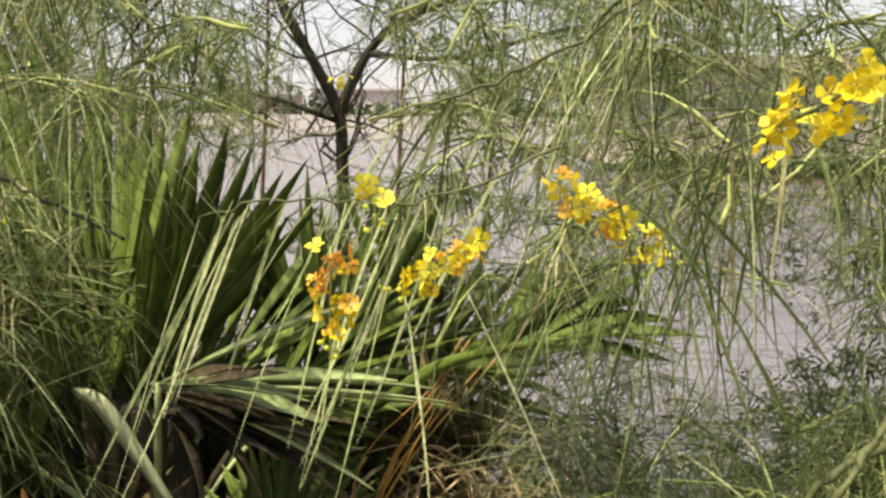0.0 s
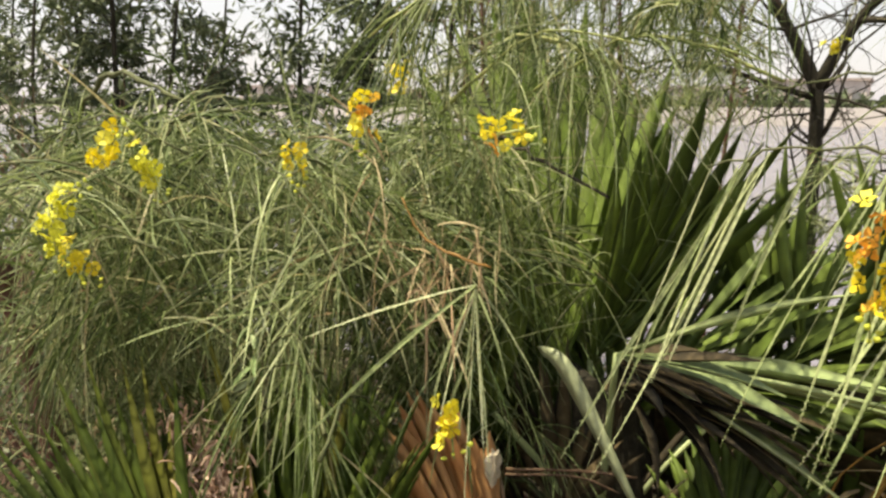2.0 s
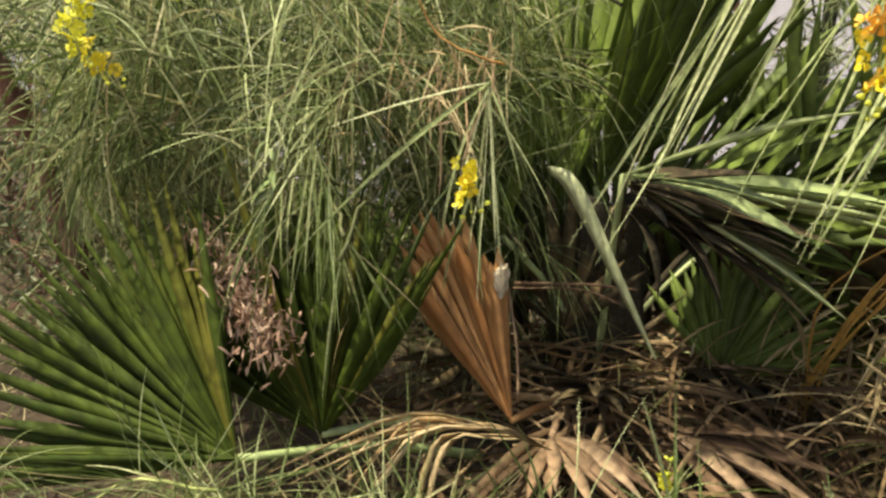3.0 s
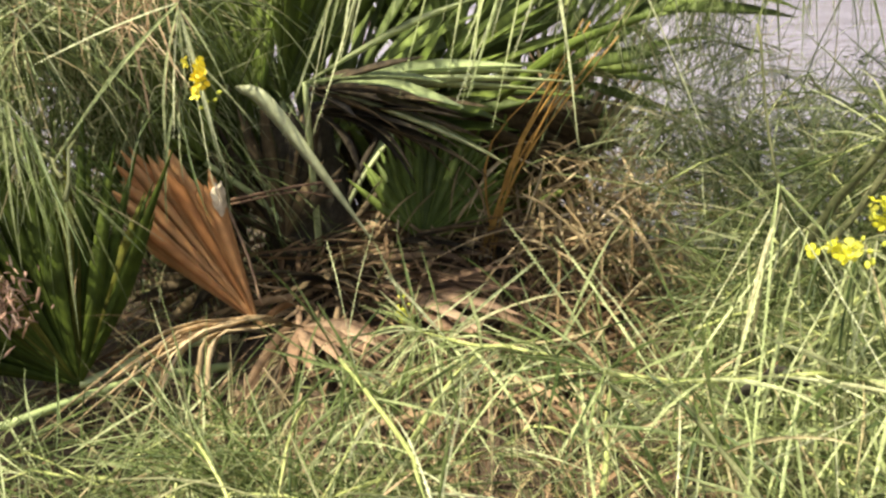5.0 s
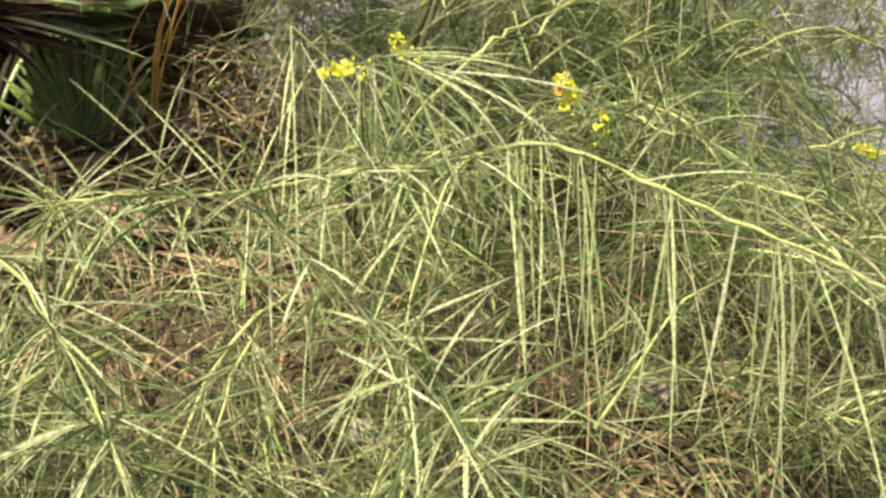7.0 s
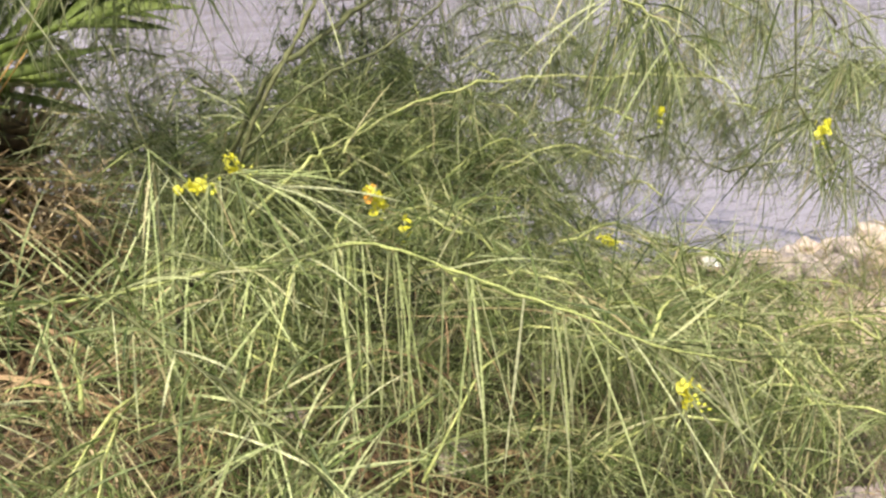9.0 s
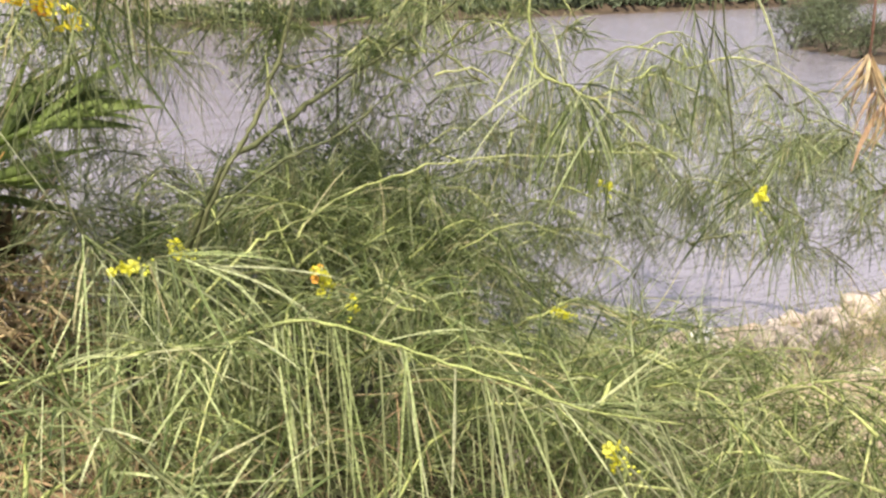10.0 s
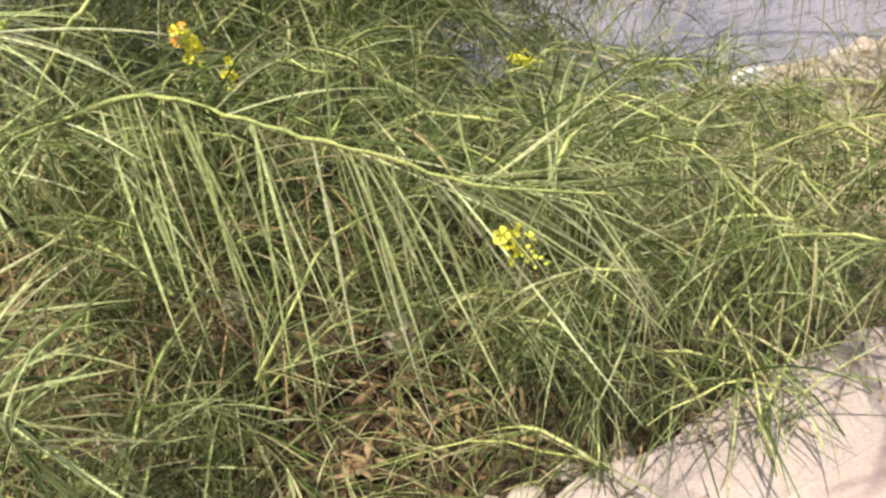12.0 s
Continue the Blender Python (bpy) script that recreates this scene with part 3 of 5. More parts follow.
def strip_mesh(pts, width, seed):
    """A limp dry leaf strip: a thin folded ribbon with uneven edges."""
    g = np.random.default_rng(seed)
    line = smooth_line(pts, 12)
    line[1:] += g.normal(0, 0.002, (11, 3))
    wid_ = width * np.interp(np.linspace(0, 1, 12), (0, 0.2, 0.7, 1), (0.6, 1.0, 0.8, 0.15)) * g.uniform(0.8, 1.2, 12)
    tan = np.gradient(line, axis=0)
    u = np.cross(tan, np.array((0.3, 0.9, 0.25)) + g.normal(0, 0.25, 3))
    u /= np.linalg.norm(u, axis=1, keepdims=True) + 1e-9
    fold = np.cross(u, tan)
    fold /= np.linalg.norm(fold, axis=1, keepdims=True) + 1e-9
    w2 = wid_[:, None]
    vs = np.stack([line - u * w2 / 2, line + fold * w2 * 0.18, line + u * w2 / 2, line + fold * (w2 * 0.18 + 0.0008)], 1).reshape(-1, 3)
    fs = [q for i in range(11) for q in ((i * 4, i * 4 + 1, i * 4 + 5, i * 4 + 4), (i * 4 + 1, i * 4 + 2, i * 4 + 6, i * 4 + 5), (i * 4 + 2, i * 4 + 3, i * 4 + 7, i * 4 + 6), (i * 4 + 3, i * 4, i * 4 + 4, i * 4 + 7))]
    return raw("dry_strip", vs, fs, m_straw)


# a broken dry fan lying forward: two strips hang down, the rest trail away
for k, line_pts in enumerate(([(-0.56, 1.06, 0.62), (-0.625, 0.93, 0.672), (-0.65, 0.905, 0.60), (-0.672, 0.90, 0.41)], [(-0.55, 1.06, 0.62), (-0.612, 0.93, 0.672), (-0.635, 0.905, 0.60), (-0.652, 0.90, 0.43)])):
    put("dry_strip", strip_mesh(line_pts, 0.013, 7 + k), palm, None, "bleached dry leaf strip")
g = np.random.default_rng(71)
for k in range(13):
    e = g.uniform(0, 1)
    tip = np.array((-0.78 - 0.20 * e, 0.93 - 0.06 * e, 0.53)) + g.normal(0, 0.025, 3)
    mid = np.array((-0.69 - 0.05 * e, 0.95, 0.65)) + g.normal(0, 0.010, 3)
    put("dry_strip", strip_mesh([(-0.52 + g.normal(0, 0.015), 1.08, 0.60), (-0.57, 0.99, 0.672), mid, tip], g.uniform(0.006, 0.012), 30 + k), palm, None, "bleached dry leaf strip")
bm = bmesh.new()
bmesh.ops.create_icosphere(bm, subdivisions=3, radius=0.03)
for v in bm.verts:
    v.co = Vector((v.co.x * 0.5, v.co.y * 0.5, v.co.z * 1.1)) * (1 + 0.7 * noise.noise(v.co * 60))
bmesh.ops.translate(bm, vec=(-0.755, 1.375, 0.755), verts=bm.verts)
part("crumpled_tip", bm, m_cream, palm, "bleached crumpled leaf tip")
for k in range(7):
    g = np.random.default_rng(50 + k)
    a = [(g.normal(-0.2, 0.03), 1.75, 0.40), (g.normal(-0.09, 0.03), 1.65, 0.74), (g.normal(0.0, 0.07), 1.62, g.uniform(0.9, 1.06))]
    v, f = tube(smooth_line(a, 8), 0.0034, 0.002, 5, 0.2, g)
    put("dead_stalk", raw("dead_stalk", v, f, m_orange), palm, None, "orange-yellow dry stalk")
# lower and older fans crowding the base; the last four darkened for shade
for k, (hub, fwd, nrm, ln, sp, cnt) in enumerate([((-0.86, 1.85, 0.60), (-0.5, 0.05, 0.75), (0.2, -0.9, 0.3), 0.5, 100, 22),
                                                  ((-0.70, 1.92, 0.66), (0.1, 0.25, 0.9), (0.1, -0.95, 0.2), 0.6, 100, 22), ((-0.45, 1.95, 0.72), (0.75, 0.1, 0.5), (0, -0.7, 0.7), 0.5, 100, 20), ((-1.0, 1.72, 0.60), (-0.55, -0.1, 0.75), (0.4, -0.85, 0.3), 0.42, 100, 20), ((-0.28, 2.2, 0.5), (0.2, 0.1, 0.9), (0, -0.95, 0.2), 0.5, 110, 22), ((-0.1, 2.3, 0.55), (0.5, 0.1, 0.8), (-0.1, -0.9, 0.3), 0.5, 100, 18), ((-0.50, 2.05, 0.46), (0.1, 0.1, 0.85), (0, -0.95, 0.1), 0.42, 120, 22), ((-0.36, 1.96, 0.42), (0.4, 0.1, 0.8), (0.1, -0.95, 0.1), 0.4, 120, 22), ((-0.18, 2.05, 0.4), (0.3, 0.1, 0.85), (0.1, -0.95, 0.1), 0.4, 120, 20), ((-0.42, 2.0, 0.78), (0.85, -0.25, 0.42), (-0.2, -0.4, 0.9), 0.6, 80, 16),
                                                  ((-0.74, 1.70, 0.50), (-0.1, 0.1, 0.9), (0.1, -0.95, 0.0), 0.42, 90, 20), ((-0.86, 1.62, 0.46), (-0.6, -0.5, 0.45), (0.2, -0.3, 0.9), 0.36, 120, 18), ((-0.6, 1.58, 0.44), (0.1, -0.7, 0.35), (0, 0.2, 0.95), 0.3, 120, 18), ((-0.48, 1.78, 0.44), (0.85, -0.2, 0.3), (-0.2, 0.1, 0.95), 0.4, 110, 18)]):
    frond(palm, hub, fwd, nrm, ln, sp, cnt, m_thatch_shaded if k > 9 else m_palm, crown, 100 + k, 0.08, 0.034, 0.1, m_thatch_shaded if k > 9 else None, "withered fan darkened for the shade at the palm base" if k > 9 else "", 0.3)
# two flat fans that roof the base, coloured dark for the shade beneath
frond(palm, (-0.60, 1.64, 0.92), (0.95, 0.0, 0.02), (0, 0.08, 1), 0.44, 120, 22, m_thatch_shaded, crown, 31, 0.05, 0.046, 0.04, m_thatch_shaded, "withered fan darkened for the shade at the palm base", 0.2)
frond(palm, (-0.60, 1.66, 0.86), (0.92, -0.1, -0.04), (0.02, 0.1, 1), 0.52, 110, 24, m_thatch_shaded, crown, 32, 0.16, 0.03, 0.1, m_thatch_shaded, "withered fan darkened for the shade at the palm base", 0.2)
# an added skirt of dead fans, its dark colour standing for trunk shade
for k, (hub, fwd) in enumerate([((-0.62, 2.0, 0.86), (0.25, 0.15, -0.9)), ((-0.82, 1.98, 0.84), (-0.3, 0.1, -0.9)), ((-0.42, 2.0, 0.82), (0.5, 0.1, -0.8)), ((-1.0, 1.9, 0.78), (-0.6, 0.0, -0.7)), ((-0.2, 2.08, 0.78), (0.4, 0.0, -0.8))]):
    frond(palm, hub, fwd, (0, -0.95, 0.1), 0.52, 110, 22, m_thatch_shaded, crown, 160 + k, 0.06, 0.055, 0.05, m_thatch_shaded, "withered fan darkened for the shade at the palm base", -0.3, 0.7)
# fans of the side shoot, half hidden by the hanging leaves
for k, (hub, fwd, nrm, ln, sp, cnt) in enumerate([((-0.28, 2.02, 0.88), (0.45, 0.1, 0.8), (0.1, -0.9, 0.4), 0.56, 90, 18), ((-0.02, 2.12, 0.82), (0.8, -0.1, 0.5), (-0.3, -0.7, 0.65), 0.5, 90, 16), ((-0.12, 2.3, 0.86), (0.12, 0.1, 1), (0.1, -0.95, 0.1), 0.55, 80, 18), ((-0.38, 2.25, 0.80), (-0.1, 0.05, 1), (0.1, -0.95, 0.1), 0.6, 80, 18)]):
    frond(palm, hub, fwd, nrm, ln, sp, cnt, m_palm, (-0.4, 1.95, 0.45), 140 + k, 0.08, 0.036, 0.1, None, "", 0.4)
# one limp segment folded over in front
line = smooth_line([(-0.73, 1.52, 0.965), (-0.66, 1.49, 0.94), (-0.56, 1.49, 0.78), (-0.46, 1.51, 0.59)], 14)
wid = np.interp(np.linspace(0, 1, 14), (0, 0.12, 0.42, 1), (0.008, 0.032, 0.04, 0.005))
side = np.array((0.80, -0.05, 0.59))
back = np.array((-0.2, 0.6, -0.2)) * 0.25
vv = np.stack([line - side * wid[:, None] / 2, line + back * wid[:, None], line + side * wid[:, None] / 2, line + back * wid[:, None] + np.array((0, 0.0015, 0))], 1).reshape(-1, 3)
ff = [q for i in range(13) for q in ((i * 4, i * 4 + 1, i * 4 + 5, i * 4 + 4), (i * 4 + 1, i * 4 + 2, i * 4 + 6, i * 4 + 5), (i * 4 + 2, i * 4 + 3, i * 4 + 7, i * 4 + 6), (i * 4 + 3, i * 4, i * 4 + 4, i * 4 + 7))]
put("folded_segment", raw("folded_segment", vv, ff, m_folded), palm, None, "pale limp segment bent over")


# ---- thorn shrubs (Jerusalem thorn) ----
def flower_mesh(material):
    """Five cupped petals of a small flower, facing +Z."""
    verts, faces = [], []
    for k in range(5):
        a = k * 2 * math.pi / 5
        ca, sa = math.cos(a), math.sin(a)
        o = len(verts)
        lift = (0.006, 0.001, 0.004, -0.002, 0.0035)[k]
        for r, w, z in ((0.0015, 0.0008, 0.0), (0.004, 0.0016, 0.1), (0.0075, 0.0050, 0.45), (0.0105, 0.0056, 0.8), (0.0128, 0.003, 1.0)):
            for sgn in (-1, 0, 1):
                x, y = r, sgn * w
                verts.append((x * ca - y * sa, x * sa + y * ca, lift * z + 0.0016 * abs(sgn) * math.sin(r * 700 + k * 2 + sgn)))
        for i in range(4):
            for j in range(2):
                p = o + i * 3 + j
                faces.append((p, p + 3, p + 4, p + 1))
    return raw("flower", verts, faces, material)


def bud_mesh():
    bm = bmesh.new()
    bmesh.ops.create_uvsphere(bm, u_segments=7, v_segments=5, radius=0.0042)
    bmesh.ops.scale(bm, vec=(0.85, 0.85, 1.2), verts=bm.verts)
    me = bpy.data.meshes.new("bud")
    bm.to_mesh(me)
    bm.free()
    me.materials.append(m_bud)
    return me


FLOWER, FLOWER_LIME, FLOWER_OLD, BUD = flower_mesh(m_petal), flower_mesh(m_petal_lime), flower_mesh(m_petal_orange), bud_mesh()


def flower_cluster(shrub, at, axis, count, seed, old=0.25, size=1.0, buds=5, fresh=None):
    """A hanging raceme: a thin stalk with open flowers, orange faded ones at its base and buds at its tip."""
    r = np.random.default_rng(seed)
    a = Vector(axis).normalized()
    p = Vector(at)
    L = (0.03 + 0.008 * count) * size
    line = smooth_line([p - a * L * 0.55, p, p + a * L * 0.55], 7)
    v, f = tube(line, 0.0016, 0.0008, 5)
    st = put("raceme", raw("raceme", v, f, m_twig), shrub)
    count = int(count * 1.9)
    for k in range(count + buds):
        s = k / max(count + buds - 1, 1)
        q = p + a * (s - 0.5) * L * 1.1
        side = Vector(r.normal(0, 1, 3))
        side = (side - a * side.dot(a)).normalized()
        side = (side + Vector((0, -0.55, 0.1))).normalized()
        if k < count:
            me = FLOWER_OLD if r.random() < old * (1.1 - 1.1 * s) else fresh or FLOWER
            off, sc = r.uniform(0.004, 0.026) * size, size * r.uniform(0.7, 1.15)
            m = Matrix.Translation(q + side * off) @ side.to_track_quat("Z", "Y").to_matrix().to_4x4() @ pose(0, 0, 0, r.uniform(-55, 55), r.uniform(-55, 55), r.uniform(0, 360))
            put("flower", me, st, m @ Matrix.Scale(sc, 4))
        else:
            off, sc = r.uniform(0.006, 0.014), size * r.uniform(0.7, 1.1)
            put("bud", BUD, st, Matrix.Translation(q + side * off) @ side.to_track_quat("Z", "Y").to_matrix().to_4x4() @ Matrix.Scale(sc, 4))
    return st


class Shrub:
    """Collects the strands of one shrub and links its branches."""

    def __init__(self, name, at, label, seed):
        self.ob = empty(name, (0, 0, 0), label, "shrub")
        self.rng = np.random.default_rng(seed)
        self.bulk = []
        self.dry = []
        self.fine = []

    def branch(self, pts, r0, r1, material=None, zig=0.006, n=None):
        n = n or max(8, int(len(pts) * 8))
        line = smooth_line(pts, n)
        line[1:-1] += self.rng.normal(0, zig, (n - 2, 3)) * 0.5
        turn = np.where(np.arange(n) % 2 == 0, 1.0, -1.0)[:, None] * np.array((0.6, 0.5, 0.6)) * min(zig, 0.0006)
        line[1:-1] += turn[1:-1]
        v, f = tube(line, r0, r1, 6, 0.3, self.rng)
        put("branch", raw("branch", v, f, material or m_twig), self.ob)
        return line

    def leaves(self, line, per, lean, spread_, length, sag, width, fine=False):
        """Strands along a line: a tuft at every node."""
        r = self.rng
        for k in range(1, len(line)):
            if not fine and r.random() < 0.3:
                continue
            for _ in range(int(r.poisson(per if fine else per / 0.7))):
                s = r.random() * (1.0 if fine else 0.4)
                p = line[k - 1] * (1 - s) + line[k] * s
                d = np.array(lean) + r.normal(0, spread_, 3)
                (self.fine if fine else self.bulk).append((*p, *d, r.uniform(*length), r.uniform(*sag), r.uniform(*width)))

    def fill(self, count, place, blen, per, lean, spread_, length, sag, width, bark=None):
        """Many side branches at random places of a region, each with its strands."""
        r = self.rng
        for _ in range(count):
            p = np.array(place(r))
            a = r.uniform(0, 2 * np.pi)
            d = np.array((np.cos(a), np.sin(a), r.uniform(-0.1, 0.5)))
            L = r.uniform(*blen)
            pts = [p - d * L / 2, p + np.array((0, 0, 0.02)), p + d * L / 2 + np.array((0, 0, -0.25 * L))]
            line = self.branch(pts, r.uniform(0.0022, 0.004), 0.0012, bark, n=8)
            self.leaves(line, per, np.array(lean) + 0.5 * d, spread_, length, sag, width)

    def wither(self, count, place, length, width):
        """Dead strands caught among the green ones."""
        r = self.rng
        for _ in range(count):
            p = np.array(place(r))
            for _ in range(int(r.integers(3, 9))):
                d = r.normal(0, 0.5, 3) + np.array((0, 0, -0.5))
                self.dry.append((*(p + r.normal(0, 0.02, 3)), *d, r.uniform(*length), r.uniform(0.2, 1.4), r.uniform(*width)))

    def finish(self):
        b_ = np.array(self.bulk)
        if len(b_):
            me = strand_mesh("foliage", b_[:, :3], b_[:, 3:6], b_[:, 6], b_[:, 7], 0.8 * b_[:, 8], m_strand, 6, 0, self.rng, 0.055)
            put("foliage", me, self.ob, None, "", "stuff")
        d_ = np.array(self.dry)
        if len(d_):
            put("dead_foliage", strand_mesh("dead_foliage", d_[:, :3], d_[:, 3:6], d_[:, 6], d_[:, 7], d_[:, 8], m_strand_dry, 6, 0, self.rng, 0.06), self.ob, None, "", "stuff")
        for q in self.fine:
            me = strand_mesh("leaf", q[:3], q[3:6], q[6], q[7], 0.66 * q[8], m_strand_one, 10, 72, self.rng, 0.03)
            put("leaf", me, self.ob)


# the spreading shrub over the kerb
R = Shrub("thorn_shrub", (0.25, 1.2, 0), "green-stemmed thorn shrub with hanging thread-like leaves and yellow flowers", 11)
R.branch([(0.25, 1.2, -0.05), (0.24, 0.95, 0.45), (0.2, 0.62, 0.8), (0.19, 0.47, 0.90)], 0.016, 0.004, m_bark)
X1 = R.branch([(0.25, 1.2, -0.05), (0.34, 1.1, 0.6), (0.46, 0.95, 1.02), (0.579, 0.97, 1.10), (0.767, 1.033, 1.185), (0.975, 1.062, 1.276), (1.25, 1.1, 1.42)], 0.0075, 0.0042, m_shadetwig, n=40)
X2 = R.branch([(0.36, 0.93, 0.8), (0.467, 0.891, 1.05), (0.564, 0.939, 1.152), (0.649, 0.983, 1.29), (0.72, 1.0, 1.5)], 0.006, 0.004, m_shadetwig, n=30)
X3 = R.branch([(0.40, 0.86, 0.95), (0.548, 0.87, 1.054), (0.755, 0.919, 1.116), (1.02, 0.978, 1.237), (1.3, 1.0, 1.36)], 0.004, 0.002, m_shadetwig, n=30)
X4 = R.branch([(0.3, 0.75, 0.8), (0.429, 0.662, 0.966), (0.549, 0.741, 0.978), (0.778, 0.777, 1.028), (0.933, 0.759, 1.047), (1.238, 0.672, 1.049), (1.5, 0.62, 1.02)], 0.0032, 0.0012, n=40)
for x in (X1, X2, X3, X4):
    R.leaves(x[14:], 0.8, (0.15, 0.0, -0.35), 0.5, (0.06, 0.22), (0.2, 1.2), (0.0022, 0.0034))
F1 = R.branch([(-0.28, 0.92, 0.70), (-0.18, 0.60, 0.875), (-0.06, 0.5, 0.915), (0.05, 0.44, 0.925), (0.19, 0.47, 0.91), (0.28, 0.465, 0.902), (0.36, 0.475, 0.897)], 0.0020, 0.0030, zig=0.003, n=30)
M1 = R.branch([(0.36, 0.475, 0.897), (0.43, 0.465, 0.906), (0.49, 0.42, 0.902), (0.535, 0.31, 0.898), (0.593, 0.216, 0.888), (0.65, 0.132, 0.874), (0.704, 0.056, 0.857), (0.82, -0.02, 0.835)], 0.0034, 0.0014, zig=0.0022, n=28)
B1 = R.branch([(0.05, 0.44, 0.925), (0.13, 0.31, 0.87), (0.2, 0.16, 0.82), (0.23, 0.03, 0.80)], 0.0030, 0.0022, m_shadetwig, 0.003, n=20)
L1 = R.branch([(-0.30, 0.58, 0.86), (-0.18, 0.35, 0.91), (-0.12, 0.21, 0.87), (-0.09, 0.11, 0.81)], 0.0022, 0.0015, zig=0.003, n=18)
R.leaves(M1[:19], 2.0, (0.05, -0.08, -0.85), 0.15, (0.28, 0.44), (0.2, 0.7), (0.0044, 0.006), True)
R.leaves(M1[16:], 2.6, (0.45, -0.1, -0.75), 0.2, (0.26, 0.4), (0.2, 0.5), (0.0042, 0.0056), True)
R.leaves(M1, 3.0, (0.45, 0.5, -0.05), 0.4, (0.2, 0.34), (0.2, 0.9), (0.0026, 0.0038))
R.leaves(M1[18:], 3.5, (0.6, 0.05, -0.25), 0.3, (0.2, 0.34), (0.2, 0.7), (0.003, 0.004))
R.leaves(F1, 2.2, (0.0, -0.25, -0.1), 0.6, (0.09, 0.20), (0.1, 0.8), (0.003, 0.0042), True)
R.leaves(F1, 7.0, (0.0, -0.1, -0.15), 0.6, (0.08, 0.20), (0.1, 0.8), (0.0028, 0.004))
R.leaves(B1, 2.0, (0.1, -0.3, -0.2), 0.55, (0.09, 0.20), (0.2, 1.0), (0.0024, 0.0034), True)
R.leaves(B1, 7.0, (0.1, 0.1, -0.25), 0.6, (0.08, 0.20), (0.1, 0.9), (0.0028, 0.004))
R.leaves(L1, 2.0, (-0.1, -0.3, -0.1), 0.6, (0.09, 0.20), (0.2, 1.0), (0.0024, 0.0034), True)
R.leaves(L1, 7.0, (0.0, 0.1, -0.25), 0.6, (0.08, 0.20), (0.1, 0.9), (0.0028, 0.004))


def low_mass(r):
    while True:
        x, y = r.uniform(-1.05, 1.75), r.uniform(0.18, 1.55)
        if 0.2 < x < 1.0 and y < 0.58 and r.random() < 0.85:
            continue
        top = 0.76 - 0.24 * max(0.0, x - 0.8) + 0.5 * min(max(0.0, y - 0.6), 0.5) * (0.15 if x < 0.4 else 1.0 if x < 1.1 else 0.4)
        if x < 0.3 and y > 0.64 + 0.3 * (x + 0.55):
            continue
        return x, y, r.uniform(0.15, max(top, 0.3))


R.fill(330, low_mass, (0.2, 0.42), 8.5, (0, -0.05, -0.02), 0.65, (0.08, 0.23), (0.0, 1.2), (0.0018, 0.0032))
R.fill(36, lambda r: (r.uniform(-1.05, -0.25), r.uniform(0.3, 0.8), r.uniform(0.42, 0.60)), (0.2, 0.4), 6.0, (0, -0.1, 0.0), 0.6, (0.14, 0.28), (0.0, 0.7), (0.0024, 0.0038))
R.fill(55, lambda r: (r.uniform(0.3, 1.3), r.uniform(0.95, 1.6), r.uniform(0.45, 0.86)), (0.2, 0.4), 6.0, (0, -0.05, 0.0), 0.6, (0.16, 0.32), (0.0, 0.8), (0.0024, 0.0038))
R.fill(85, lambda r: (r.uniform(0.38, 1.15), r.uniform(1.15, 2.2), r.uniform(0.25, 0.77)), (0.2, 0.4), 7.0, (0, -0.05, 0.0), 0.6, (0.10, 0.28), (0.0, 0.9), (0.0024, 0.0038))
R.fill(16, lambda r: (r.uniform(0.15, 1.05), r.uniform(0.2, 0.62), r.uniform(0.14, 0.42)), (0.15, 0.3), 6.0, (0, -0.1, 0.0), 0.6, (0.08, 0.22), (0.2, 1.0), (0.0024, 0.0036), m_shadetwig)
R.fill(44, lambda r: (r.uniform(0.8, 2.3), r.uniform(0.0, 0.28), r.uniform(0.28, 0.58)), (0.2, 0.35), 4.5, (0, -0.2, -0.15), 0.6, (0.12, 0.28), (0.4, 1.8), (0.0024, 0.0038))
# a spray of long leaves that hangs from one bent twig
R.branch([(0.36, 0.475, 0.897), (0.30, 0.38, 0.925), (0.25, 0.30, 0.90), (0.21, 0.26, 0.83), (0.20, 0.26, 0.75), (0.19, 0.27, 0.60)], 0.0016, 0.0011, zig=0.001, n=24)
N1 = R.branch([(0.13, 0.54, 1.23), (0.138, 0.52, 1.17), (0.147, 0.5, 1.109), (0.165, 0.5, 1.063), (0.21, 0.5, 1.035), (0.27, 0.49, 1.045), (0.34, 0.48, 1.0)], 0.0013, 0.0010, m_shadetwig, 0.002, n=22)
R.leaves(N1[7:14], 1.4, (-0.32, -0.22, -0.75), 0.3, (0.16, 0.34), (0.1, 0.8), (0.0024, 0.0036), True)
R.leaves(N1[10:17], 2.4, (-0.02, -0.2, -0.85), 0.32, (0.16, 0.34), (0.1, 0.8), (0.0024, 0.0036), True)
R.leaves(N1[14:], 3.0, (0.6, 0.0, -0.35), 0.25, (0.12, 0.24), (0.2, 0.8), (0.0030, 0.0042), True)
R.leaves(N1[8:], 4.0, (0.0, -0.1, -0.6), 0.45, (0.12, 0.32), (0.1, 0.9), (0.0022, 0.0034))
